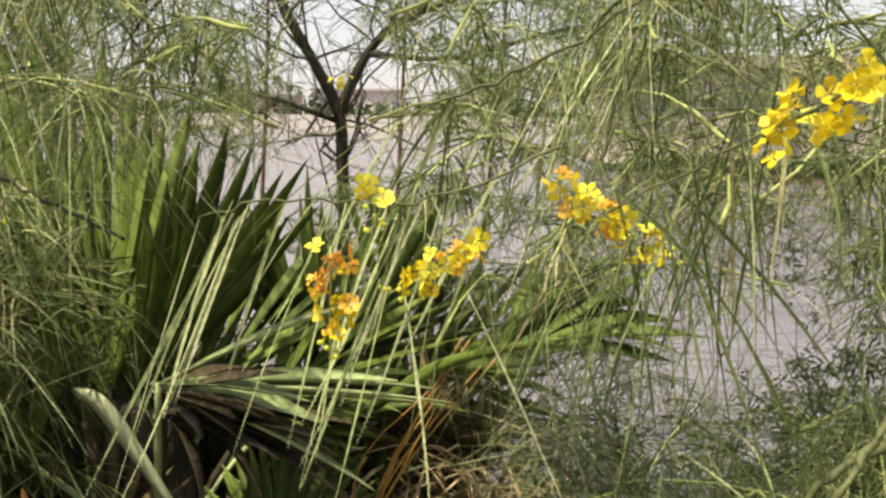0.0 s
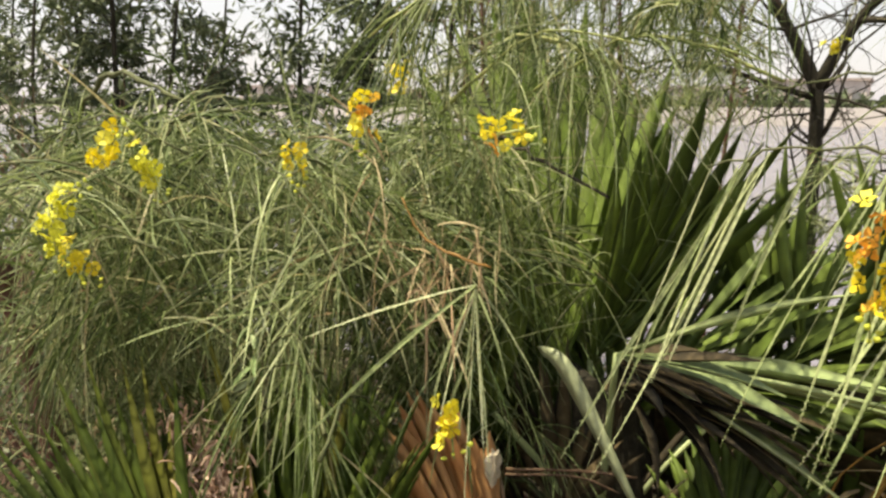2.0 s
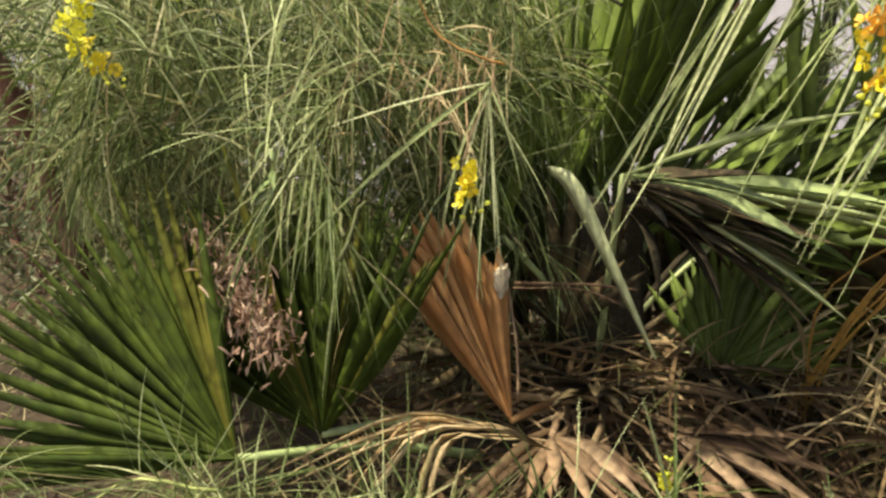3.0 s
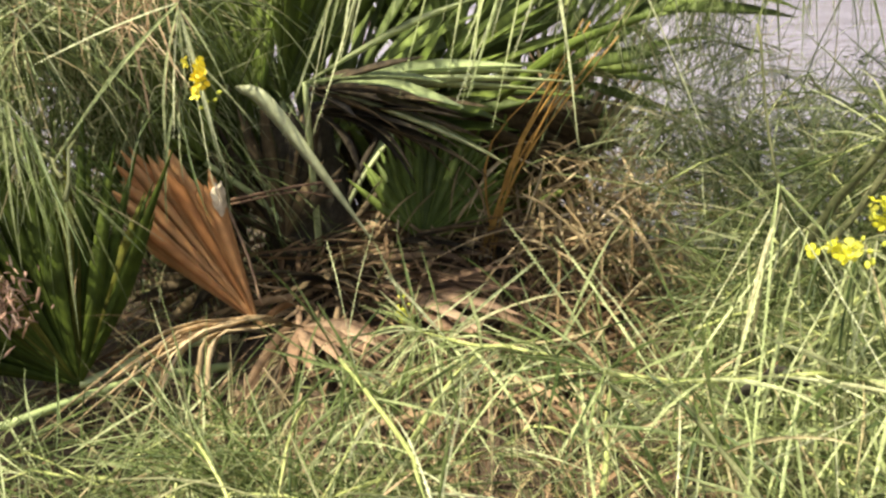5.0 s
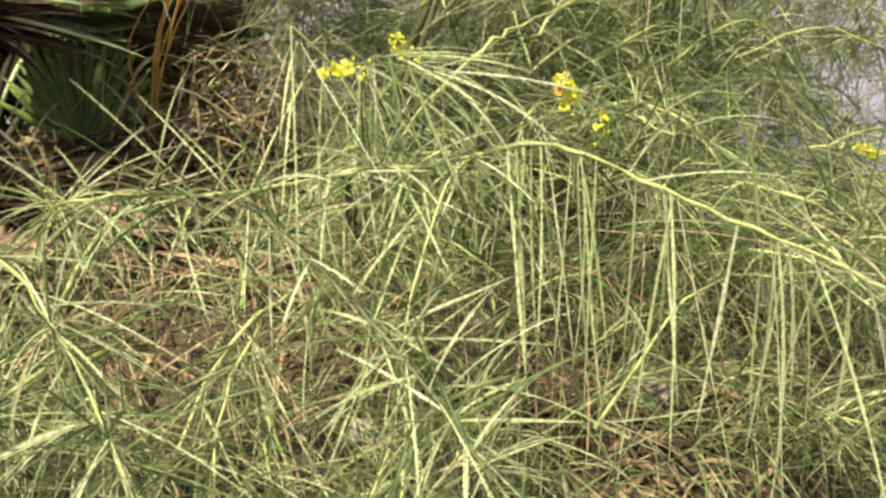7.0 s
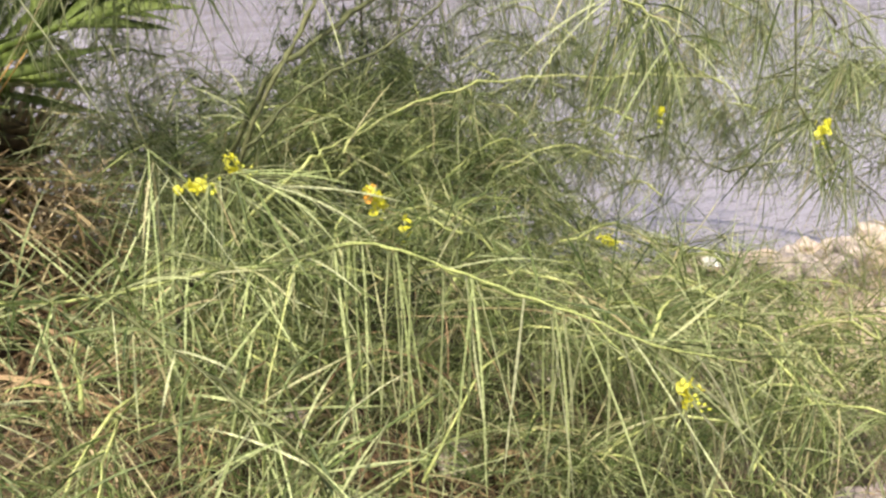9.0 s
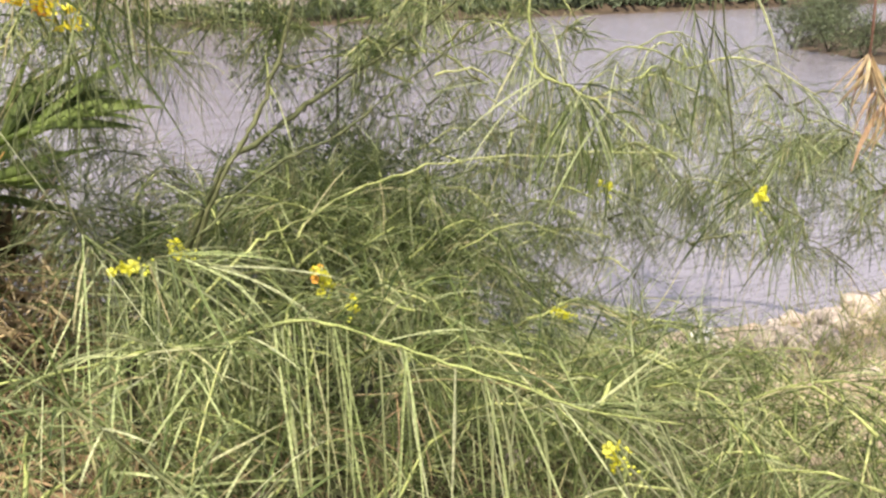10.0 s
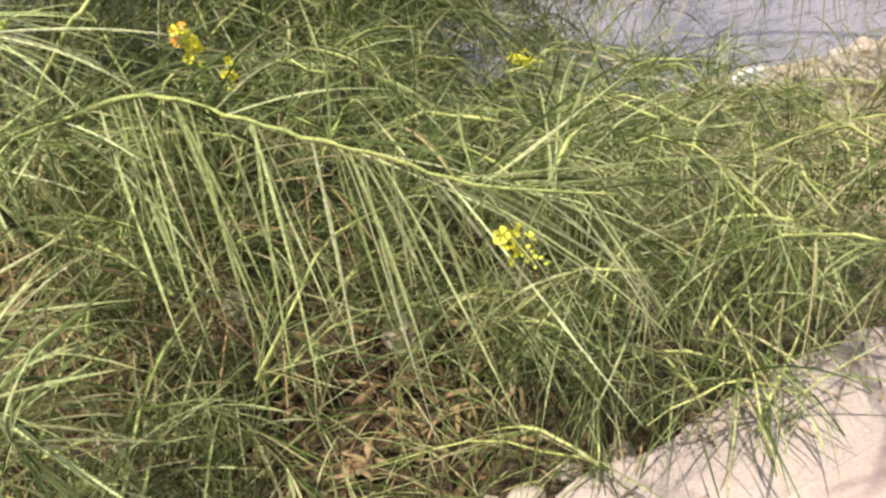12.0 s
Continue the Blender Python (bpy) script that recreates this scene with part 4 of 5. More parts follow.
for k, (at, ax, cnt, old) in enumerate([((0.707, -0.01, 0.815), (0.3, -0.5, -0.7), 5, 0.05), ((0.206, 0.454, 1.05), (0.8, 0.1, -0.1), 5, 0.0), ((0.317, 0.639, 0.995), (0.7, 0, -0.3), 5, 0.4), ((0.594, 0.574, 0.845), (0.1, 0, -1), 4, 0.5),
                                     ((1.072, 0.527, 0.735), (0.7, 0, -0.4), 5, 0.1), ((1.361, 0.294, 1.0), (0.3, 0, -1), 5, 0.1), ((-0.30, 1.0, 0.68), (0.2, -0.3, 1), 6, 0.0), ((0.558, 0.618, 0.89), (0.1, 0, -1), 9, 0.2), ((1.259, 0.62, 0.96), (0.2, 0, -1), 3, 0.5)]):
    flower_cluster(R.ob, at, ax, cnt, 40 + k, old * 0.5, 0.66, 8, FLOWER_LIME)
R.wither(60, lambda r: (r.uniform(-0.6, 0.7), r.uniform(0.45, 1.0), r.uniform(0.3, 0.72)), (0.1, 0.28), (0.0018, 0.0032))
R.finish()

# the taller shrub, whose boughs hang into the view from above
C = Shrub("thorn_shrub", (0.62, 1.95, 0), "tall thorn shrub with arching boughs, weeping leaves and yellow flower clusters", 12)
C.branch([(3.1, 0.3, -0.05), (3.05, 0.4, 0.9), (2.8, 0.7, 1.8), (2.2, 1.1, 2.6), (1.3, 1.4, 2.9), (0.4, 1.5, 2.8)], 0.024, 0.010, m_bark)
C.branch([(1.3, 1.4, 2.9), (0.6, 1.5, 2.75), (-0.1, 1.4, 2.5), (-0.55, 1.25, 2.05), (-0.72, 1.16, 1.75)], 0.014, 0.0035)
C.branch([(1.3, 1.4, 2.9), (0.8, 1.25, 2.5), (0.45, 1.15, 2.0), (0.32, 1.1, 1.72), (0.12, 1.08, 1.58), (-0.08, 1.06, 1.50), (-0.28, 1.03, 1.46)], 0.005, 0.001, m_shadetwig)
C.branch([(1.3, 1.4, 2.9), (0.9, 0.9, 2.4), (0.6, 0.68, 1.9), (0.42, 0.6, 1.6), (0.30, 0.63, 1.52), (0.15, 0.72, 1.42)], 0.006, 0.001, m_shadetwig)
S1 = smooth_line([(0.32, 1.1, 1.72), (0.12, 1.08, 1.58), (-0.08, 1.06, 1.50), (-0.28, 1.03, 1.46)], 15)[:11]
C.leaves(S1, 2.3, (-0.42, -0.05, -0.9), 0.16, (0.25, 0.42), (0.0, 0.4), (0.0034, 0.0046), True)
C.leaves(S1, 4.0, (-0.25, 0.1, -0.7), 0.35, (0.22, 0.4), (0.1, 0.8), (0.0028, 0.004))
# a spray of long pale leaves slanting across the palm
S5 = C.branch([(0.15, 1.03, 1.47), (-0.02, 1.0, 1.40), (-0.12, 0.98, 1.405), (-0.22, 0.96, 1.40), (-0.30, 0.97, 1.38)], 0.002, 0.001, m_shadetwig, n=22)
for p in S5[3:]:
    for _ in range(int(C.rng.integers(0, 3))):
        C.fine.append((*(p + C.rng.normal(0, 0.012, 3)), *(np.array((-0.34, -0.14, -0.92)) + C.rng.normal(0, 0.07, 3)), C.rng.uniform(0.2, 0.40), C.rng.uniform(0.0, 0.15), C.rng.uniform(0.0042, 0.0056)))
C.fine += [(-0.058, 0.86, 1.32, -0.2, -0.26, -0.92, 0.27, 0.0, 0.006), (-0.045, 0.92, 1.31, 0.18, -0.15, -0.95, 0.30, 0.05, 0.006), (0.03, 0.88, 1.31, 0.42, -0.1, -0.8, 0.34, 0.1, 0.006), (-0.07, 0.9, 1.32, -0.34, -0.2, -0.92, 0.25, 0.0, 0.005)]
# a dark twig crossing in front of the upright fan
C.branch([(-0.95, 1.5, 1.62), (-0.80, 1.40, 1.43), (-0.66, 1.33, 1.36), (-0.507, 1.252, 1.309)], 0.0042, 0.0028, m_bark, n=18)
S2 = smooth_line([(0.5, 0.95, 1.75), (0.3, 0.85, 1.5), (0.15, 0.82, 1.42)], 8)
C.leaves(S2, 3.0, (0.05, -0.1, -0.8), 0.3, (0.25, 0.4), (0.4, 1.2), (0.003, 0.0045))
S3 = C.branch([(-0.5, 1.2, 1.95), (-0.72, 1.15, 1.66), (-0.85, 1.1, 1.55)], 0.005, 0.003, n=10)
C.leaves(S3, 13.0, (-0.05, -0.1, -0.5), 0.45, (0.2, 0.38), (0.4, 1.6), (0.0026, 0.004))
S4 = C.branch([(-0.650, 0.890, 1.332), (-0.622, 0.891, 1.286), (-0.568, 0.896, 1.262), (-0.535, 0.912, 1.251)], 0.0012, 0.0017, m_orange, 0.001, n=14)
C.fine += [(-0.55, 0.9, 1.23, -0.12, -0.15, -0.02, 0.22, 0.1, 0.005), (-0.55, 0.9, 1.23, -0.07, -0.3, -0.10, 0.36, 0.15, 0.005)]
for k in range(9):
    C.fine.append((-0.55, 0.9, 1.225, C.rng.normal(0, 0.3), C.rng.normal(0, 0.25), -0.7, C.rng.uniform(0.12, 0.28), 1.0, 0.004))


H1 = C.branch([(1.5, 1.2, 2.8), (1.35, 0.6, 2.2), (1.22, 0.35, 1.6), (1.18, 0.3, 1.29)], 0.006, 0.0015, m_shadetwig, n=14)
H2 = C.branch([(1.35, 0.6, 2.2), (1.05, 0.6, 1.55), (0.973, 0.539, 1.282), (1.019, 0.498, 1.235), (1.066, 0.455, 1.204), (1.16, 0.42, 1.13)], 0.004, 0.0012, n=20)
H3 = C.branch([(1.35, 0.6, 2.2), (1.42, 0.5, 1.5), (1.426, 0.417, 1.064), (1.454, 0.355, 0.988), (1.505, 0.259, 0.929)], 0.003, 0.0010, m_shadetwig, n=16)
B5 = C.branch([(2.2, 1.1, 2.6), (1.7, 0.4, 1.9), (1.59, 0.26, 1.4), (1.587, 0.255, 1.283), (1.602, 0.211, 1.19), (1.616, 0.158, 1.097)], 0.004, 0.001, m_redbark, n=16)
q = np.array([(*B5[int(C.rng.integers(9, 16))], *(C.rng.normal(0, 0.35, 2)), -0.9, C.rng.uniform(0.05, 0.16), 0.5, C.rng.uniform(0.003, 0.007)) for _ in range(60)])
put("withered_spray", strand_mesh("withered_spray", q[:, :3], q[:, 3:6], q[:, 6], q[:, 7], q[:, 8], m_strand_dry, 5, 0, C.rng, 0.08), C.ob, None, "withered orange-brown spray", "stuff")
H4 = C.branch([(2.2, 1.1, 2.6), (1.95, 0.2, 1.7), (1.75, -0.1, 1.1), (1.66, -0.14, 0.8)], 0.004, 0.001, m_shadetwig, n=14)
H5 = C.branch([(1.35, 0.6, 2.2), (1.15, 0.8, 1.5), (1.2, 0.75, 1.25), (1.32, 0.7, 1.1)], 0.003, 0.001, m_shadetwig, n=14)
H6 = C.branch([(1.5, 1.2, 2.8), (1.7, 0.9, 1.6), (1.8, 0.85, 1.25), (1.9, 0.8, 1.05)], 0.003, 0.001, m_shadetwig, n=14)
H7 = C.branch([(1.95, 0.2, 1.7), (1.66, -0.18, 1.3), (1.36, -0.31, 0.98), (1.2, -0.36, 0.78)], 0.003, 0.001, m_shadetwig, n=16)
# boughs over the path, which shade the kerb
for x0 in (0.25, 0.7, 1.1):
    V = C.branch([(1.9, 0.2, 2.4), (x0 + 0.5, -0.1, 2.25), (x0 + 0.2, -0.35, 2.0), (x0 + 0.05, -0.62, 1.8)], 0.003, 0.0012, m_shadetwig, n=18)
    C.leaves(V[6:], 7.0, (0.0, 0.0, -0.8), 0.3, (0.16, 0.3), (0.2, 1.0), (0.004, 0.006))
C.leaves(H7[6:-2], 9.0, (0.1, 0.0, -0.6), 0.35, (0.1, 0.28), (0.2, 1.0), (0.0022, 0.0034))
for h in (H1, H2, H3, H4, H5, H6):
    C.leaves(h[7:], 5.0, (0.0, 0.0, -0.5), 0.4, (0.18, 0.32), (0.4, 1.4), (0.0026, 0.0038))


def upper(r):
    while True:
        x, y = r.uniform(-1.5, 0.9), (r.uniform(1.1, 1.5) if r.random() < 0.3 else r.uniform(2.1, 2.9))
        if abs(x + 0.06 + 0.10 * y) > 0.17 and (x > -0.9 or y > 1.6):
            return x, y, r.uniform(1.45, 1.58 + 0.2 * y)


# foliage added above the view to throw shade on the palm
def shade_canopy(r):
    return r.uniform(-0.8, 0.4), r.uniform(1.3, 2.1), r.uniform(1.98, 2.45)


def curtain(r):
    return r.uniform(1.1, 2.3), r.uniform(0.75, 1.5), r.uniform(0.75, 1.25)


def screen(r):
    return r.uniform(0.0, 1.5), r.uniform(1.0, 2.0), r.uniform(1.2, 1.9)


C.fill(40, shade_canopy, (0.2, 0.4), 10.0, (-0.05, 0, -0.3), 0.6, (0.08, 0.25), (0.2, 1.0), (0.003, 0.005))
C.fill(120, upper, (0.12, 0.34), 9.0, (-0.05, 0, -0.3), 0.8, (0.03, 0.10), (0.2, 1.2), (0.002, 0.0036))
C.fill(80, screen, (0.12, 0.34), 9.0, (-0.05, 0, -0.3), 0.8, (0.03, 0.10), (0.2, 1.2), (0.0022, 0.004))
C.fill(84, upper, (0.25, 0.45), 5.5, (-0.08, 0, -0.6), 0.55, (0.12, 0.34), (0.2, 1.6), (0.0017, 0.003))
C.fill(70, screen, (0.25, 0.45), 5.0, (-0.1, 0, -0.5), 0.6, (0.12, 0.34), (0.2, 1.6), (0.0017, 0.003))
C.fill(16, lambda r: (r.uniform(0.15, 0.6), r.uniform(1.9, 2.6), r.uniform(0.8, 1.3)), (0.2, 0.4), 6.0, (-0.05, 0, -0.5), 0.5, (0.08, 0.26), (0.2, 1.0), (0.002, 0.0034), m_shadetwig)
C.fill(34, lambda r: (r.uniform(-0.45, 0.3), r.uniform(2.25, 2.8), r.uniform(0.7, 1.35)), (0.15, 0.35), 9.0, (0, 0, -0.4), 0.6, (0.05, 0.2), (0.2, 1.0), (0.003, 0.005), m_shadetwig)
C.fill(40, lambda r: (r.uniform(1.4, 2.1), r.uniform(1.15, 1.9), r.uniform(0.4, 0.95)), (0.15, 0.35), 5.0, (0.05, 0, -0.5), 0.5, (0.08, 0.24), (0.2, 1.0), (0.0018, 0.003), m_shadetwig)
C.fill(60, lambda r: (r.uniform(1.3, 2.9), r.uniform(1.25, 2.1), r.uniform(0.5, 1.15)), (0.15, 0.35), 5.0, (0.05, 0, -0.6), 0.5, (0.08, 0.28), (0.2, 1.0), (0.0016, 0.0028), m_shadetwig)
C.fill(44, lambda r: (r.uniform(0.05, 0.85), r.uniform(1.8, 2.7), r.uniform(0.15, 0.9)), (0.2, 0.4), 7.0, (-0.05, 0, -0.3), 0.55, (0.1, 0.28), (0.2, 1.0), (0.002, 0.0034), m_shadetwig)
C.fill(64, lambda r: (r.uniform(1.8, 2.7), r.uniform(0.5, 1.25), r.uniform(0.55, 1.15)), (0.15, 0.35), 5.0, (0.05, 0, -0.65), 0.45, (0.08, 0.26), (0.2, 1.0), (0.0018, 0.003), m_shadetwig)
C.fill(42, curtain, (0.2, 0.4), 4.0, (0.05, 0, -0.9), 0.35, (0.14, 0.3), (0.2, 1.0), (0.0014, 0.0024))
for k, (at, ax, cnt, old) in enumerate([((-0.125, 0.88, 1.295), (0.0, -0.1, -1), 11, 0.6), ((-0.01, 0.92, 1.325), (-0.7, 0, -0.35), 11, 0.6), ((-0.08, 0.94, 1.40), (0, 0, -1), 3, 0.0), ((0.19, 0.86, 1.395), (0.7, 0, -0.45), 15, 0.28),
                                     ((0.30, 0.63, 1.52), (0.7, 0, 0.35), 10, 0.1), ((-0.374, 0.624, 1.423), (0.5, 0, 0.1), 6, 0.3), ((-0.527, 0.645, 1.425), (0.1, 0, -1), 7, 0.4), ((-0.40, 0.58, 1.19), (0.1, 0, -1), 6, 0.0), ((-0.85, 1.2, 1.5), (0.4, 0, 0.2), 4, 0.1), ((-0.3, 2.4, 1.62), (0.4, 0, 0.2), 3, 0.1)]):
    flower_cluster(C.ob, at, ax, cnt, 60 + k, old, (0.55 if k in (5, 6, 7) else 1.0))
C.wither(9, lambda r: (r.uniform(-0.72, -0.58), r.uniform(0.92, 1.05), r.uniform(1.18, 1.36)), (0.05, 0.15), (0.0018, 0.003))
C.finish()

# the shrub beside the palm
W = Shrub("thorn_shrub", (-2.5, 1.6, 0), "dense thorn shrub with matted weeping leaves and clusters of yellow flowers", 13)
W.branch([(-2.5, 1.6, 0.2), (-2.6, 1.55, 0.7), (-2.72, 1.52, 1.17), (-2.6, 1.45, 1.6)], 0.035, 0.02, m_redbark)
W.branch([(-1.88, 1.24, 0.0), (-1.9, 1.173, 0.762), (-1.9, 1.10, 1.034), (-1.9, 1.059, 1.234), (-1.92, 1.0, 1.6)], 0.03, 0.02, m_redbark)
W.branch([(-2.55, 1.57, 0.6), (-2.2, 1.45, 1.2), (-1.7, 1.25, 1.5), (-1.2, 1.05, 1.45)], 0.014, 0.003, m_shadetwig)


for pts in ([(-1.55, 1.32, 1.25), (-1.25, 1.16, 1.37), (-1.02, 1.06, 1.34), (-0.86, 1.0, 1.22)], [(-1.75, 1.45, 1.2), (-1.45, 1.25, 1.31), (-1.2, 1.13, 1.27)], [(-1.38, 1.2, 1.05), (-1.15, 1.1, 1.16), (-0.96, 1.02, 1.1)], [(-1.9, 1.6, 1.25), (-1.65, 1.38, 1.38), (-1.4, 1.22, 1.36)]):
    A = W.branch(pts, 0.003, 0.0014, m_shadetwig, n=18)
    W.leaves(A[2:], 2.2, (0.05, -0.1, -0.3), 0.5, (0.16, 0.34), (0.6, 2.4), (0.0028, 0.0042), True)


def left_mass(r):
    while True:
        x, y = r.uniform(-2.3, -0.85), r.uniform(0.75, 1.9)
        if (x > -1.28 and y < 1.16) or y - 0.06 < 0.68 * (-x - 0.11):
            continue
        return x, y, r.uniform(1.0 if x > -1.2 or y < 1.1 else 0.5, 1.42 - 0.15 * max(0.0, -x - 1.5))


W.fill(150, left_mass, (0.25, 0.45), 6.0, (0.05, -0.1, -0.1), 0.55, (0.16, 0.34), (0.4, 2.2), (0.0030, 0.0050), m_shadetwig)
W.fill(30, lambda r: (r.uniform(-1.3, -0.8), r.uniform(1.4, 1.95), r.uniform(0.5, 1.15)), (0.25, 0.45), 7.0, (0.0, -0.1, -0.2), 0.55, (0.16, 0.32), (0.4, 2.0), (0.0026, 0.0042), m_shadetwig)
# extra boughs outside the view, added to shade the two front fans
W.fill(16, lambda r: (r.uniform(-2.2, -1.5), r.uniform(0.3, 0.78), r.uniform(1.1, 1.75)), (0.25, 0.45), 7.0, (0.0, -0.1, -0.2), 0.55, (0.16, 0.32), (0.4, 2.0), (0.0026, 0.004), m_shadetwig)
W.fill(4, lambda r: (r.uniform(-1.02, -0.72), r.uniform(0.95, 1.1), r.uniform(0.85, 1.1)), (0.1, 0.2), 2.2, (0, -0.05, -0.8), 0.25, (0.14, 0.3), (0.2, 0.8), (0.003, 0.0045), m_shadetwig)
W.fill(70, left_mass, (0.12, 0.3), 9.0, (0.0, -0.05, -0.3), 0.7, (0.03, 0.11), (0.2, 1.2), (0.0024, 0.004), m_shadetwig)
for k, (at, ax, cnt, old) in enumerate([((-0.977, 0.723, 1.398), (0.5, 0, 0.3), 8, 0.0), ((-1.022, 0.664, 1.276), (0.2, 0, -1), 8, 0.1), ((-1.01, 0.69, 1.239), (0.4, 0, -0.4), 7, 0.1), ((-1.015, 0.689, 1.33), (0.5, 0, 0.2), 5, 0.0), ((-0.817, 0.891, 1.36), (0, 0, -1), 5, 0.0), ((-0.93, 0.75, 1.35), (0.3, 0, -0.8), 5, 0.0)]):
    flower_cluster(W.ob, at, ax, cnt, 80 + k, old, 0.78, 7, FLOWER_LIME if k % 2 else None)
W.wither(40, lambda r: (r.uniform(-2.1, -0.95), r.uniform(1.1, 1.8), r.uniform(0.6, 1.25)), (0.08, 0.25), (0.002, 0.0042))
W.finish()


# ---- bare tree behind the palm ----
def twig_tree(name, limbs, seed, material, label, leaf=None, leaf_n=0, leaf_len=0.06, depth=3, category="tree", per=1):
    r = np.random.default_rng(seed)
    ob = empty(name, (0, 0, 0), label, category)
    tips = []

    def grow(p, d, L, rad, lvl, vs, fs):
        pts = [p]
        for _ in range(4):
            d = d + r.normal(0, 0.18, 3) + np.array((0, 0, 0.02))
            d = d / np.linalg.norm(d)
            pts.append(pts[-1] + d * L / 4)
        v, f = tube(np.array(pts), rad, rad * 0.55, 4 if lvl < 2 else 3)
        o = sum(len(q) for q in vs)
        vs.append(v)
        fs += [tuple(i + o for i in q) for q in f]
        tips.append((np.array(pts), lvl))
        if lvl < depth:
            for _ in range(int(r.integers(2, 5))):
                k = int(r.integers(1, 5))
                nd = d * 0.5 + r.normal(0, 0.65, 3)
                grow(pts[k], nd / np.linalg.norm(nd), L * r.uniform(0.5, 0.8), rad * 0.5, lvl + 1, vs, fs)

    for pts, r0, r1 in limbs:
        line = smooth_line(pts, 14)
        v, f = tube(line, r0, r1, 8, 0.1, r)
        limb = put("limb", raw("limb", v, f, material), ob)
        vs, fs = [], []
        for k in (list(range(4, 14)) + list(range(5, 14, 2))) * per:
            d = line[k] - line[k - 1]
            d = d / np.linalg.norm(d) * 0.5 + r.normal(0, 0.6, 3)
            grow(line[k], d / np.linalg.norm(d), r.uniform(0.25, 0.5), min(max(r1 * 0.45, 0.003), 0.007), 1, vs, fs)
        put("brushwood", raw("brushwood", np.vstack(vs), fs, material), limb, None, "", "stuff")
    if leaf is not None:
        v, f = [], []
        for pts, lvl in tips:
            if lvl < 2:
                continue
            for _ in range(leaf_n):
                k = int(r.integers(1, 5))
                p = pts[k] + r.normal(0, 0.01, 3)
                d = r.normal(0, 1, 3) + np.array((0, 0, -0.3))
                d /= np.linalg.norm(d)
                s = np.cross(d, r.normal(0, 1, 3))
                s /= np.linalg.norm(s)
                up = np.cross(s, d)
                L = leaf_len * r.uniform(0.6, 1.2)
                o = len(v)
                v += [p, p + d * L * 0.45 - s * L * 0.13, p + d * L, p + d * L * 0.45 + s * L * 0.13, p + d * L * 0.5 - up * L * 0.05]
                f += [(o, o + 1, o + 4), (o + 1, o + 2, o + 4), (o + 2, o + 3, o + 4), (o + 3, o, o + 4)]
        put("crown", raw("crown", v, f, leaf), ob, None, "", "stuff")
    return ob


twig_tree("bare_tree", [([(-0.40, 3.45, -0.1), (-0.42, 3.42, 0.7), (-0.43, 3.42, 1.35), (-0.46, 3.42, 1.58), (-0.68, 3.36, 2.0), (-0.9, 3.3, 2.6)], 0.032, 0.02),
                        ([(-0.45, 3.42, 1.52), (-0.32, 3.42, 1.78), (-0.15, 3.41, 1.93), (0.25, 3.4, 2.1), (0.5, 3.4, 2.4)], 0.023, 0.014),
                        ([(-0.45, 3.42, 1.5), (-0.75, 3.4, 1.6), (-1.0, 3.35, 1.65)], 0.014, 0.006),
                        ([(-0.32, 3.42, 1.78), (0.05, 3.2, 1.75), (0.5, 3.0, 1.85), (0.95, 2.9, 1.8)], 0.012, 0.005),
                        ([(-0.68, 3.36, 2.0), (-1.1, 3.2, 2.0), (-1.6, 3.1, 1.9)], 0.012, 0.005)], 3, m_bark, "dark bare thorny tree with fine twigs behind the palm", depth=3, per=2)

twig_tree("bare_shrub", [([(x, y, -0.1), (x + dx * 0.3, y, 0.9), (x + dx * 0.7, y + 0.03, 1.7), (x + dx, y, 2.5)], 0.012, 0.004) for x, y, dx in
                         [(-1.75, 2.9, 0.1), (-1.45, 2.7, -0.08), (-1.2, 3.0, 0.06), (-0.95, 2.8, -0.1), (-0.75, 3.1, 0.1), (-0.2, 2.9, 0.08), (0.1, 3.0, 0.16)]], 5, m_redbark, "thicket of thin upright reddish bare twigs", depth=2, category="shrub")

twig_tree("waterside_bush", [([(1.40, 2.15, -0.15), (1.36, 2.16, 0.4), (1.30, 2.16, 0.8), (1.34, 2.2, 1.25)], 0.012, 0.004), ([(1.42, 2.12, -0.15), (1.5, 2.05, 0.3), (1.48, 2.02, 0.6)], 0.010, 0.004), ([(1.38, 2.15, -0.15), (1.2, 2.1, 0.3), (1.15, 2.05, 0.62)], 0.010, 0.004)], 8, m_bark, "dark scrubby bush standing at the water's edge", m_olive, 18, 0.035, 3, "bush")

for k, (x, y, h) in enumerate([(-2.4, 1.6, 1.0), (-2.95, 1.75, 1.1), (-2.7, 2.2, 1.2), (-1.55, 2.3, 0.95), (-1.1, 2.5, 0.9)]):
    twig_tree("bank_bush", [([(x, y, -0.05), (x + 0.1, y, 0.4 * h), (x - 0.1, y + 0.1, h)], 0.012, 0.004), ([(x, y, 0), (x + 0.3, y - 0.1, 0.5 * h), (x + 0.35, y, 0.85 * h)], 0.010, 0.004), ([(x, y, 0), (x - 0.3, y - 0.1, 0.45 * h), (x - 0.4, y, 0.75 * h)], 0.010, 0.004)],
              90 + k, m_redbark, "dark low leafy bush behind the thorn shrub", m_olive, 12, 0.045, 2, "bush", 2)

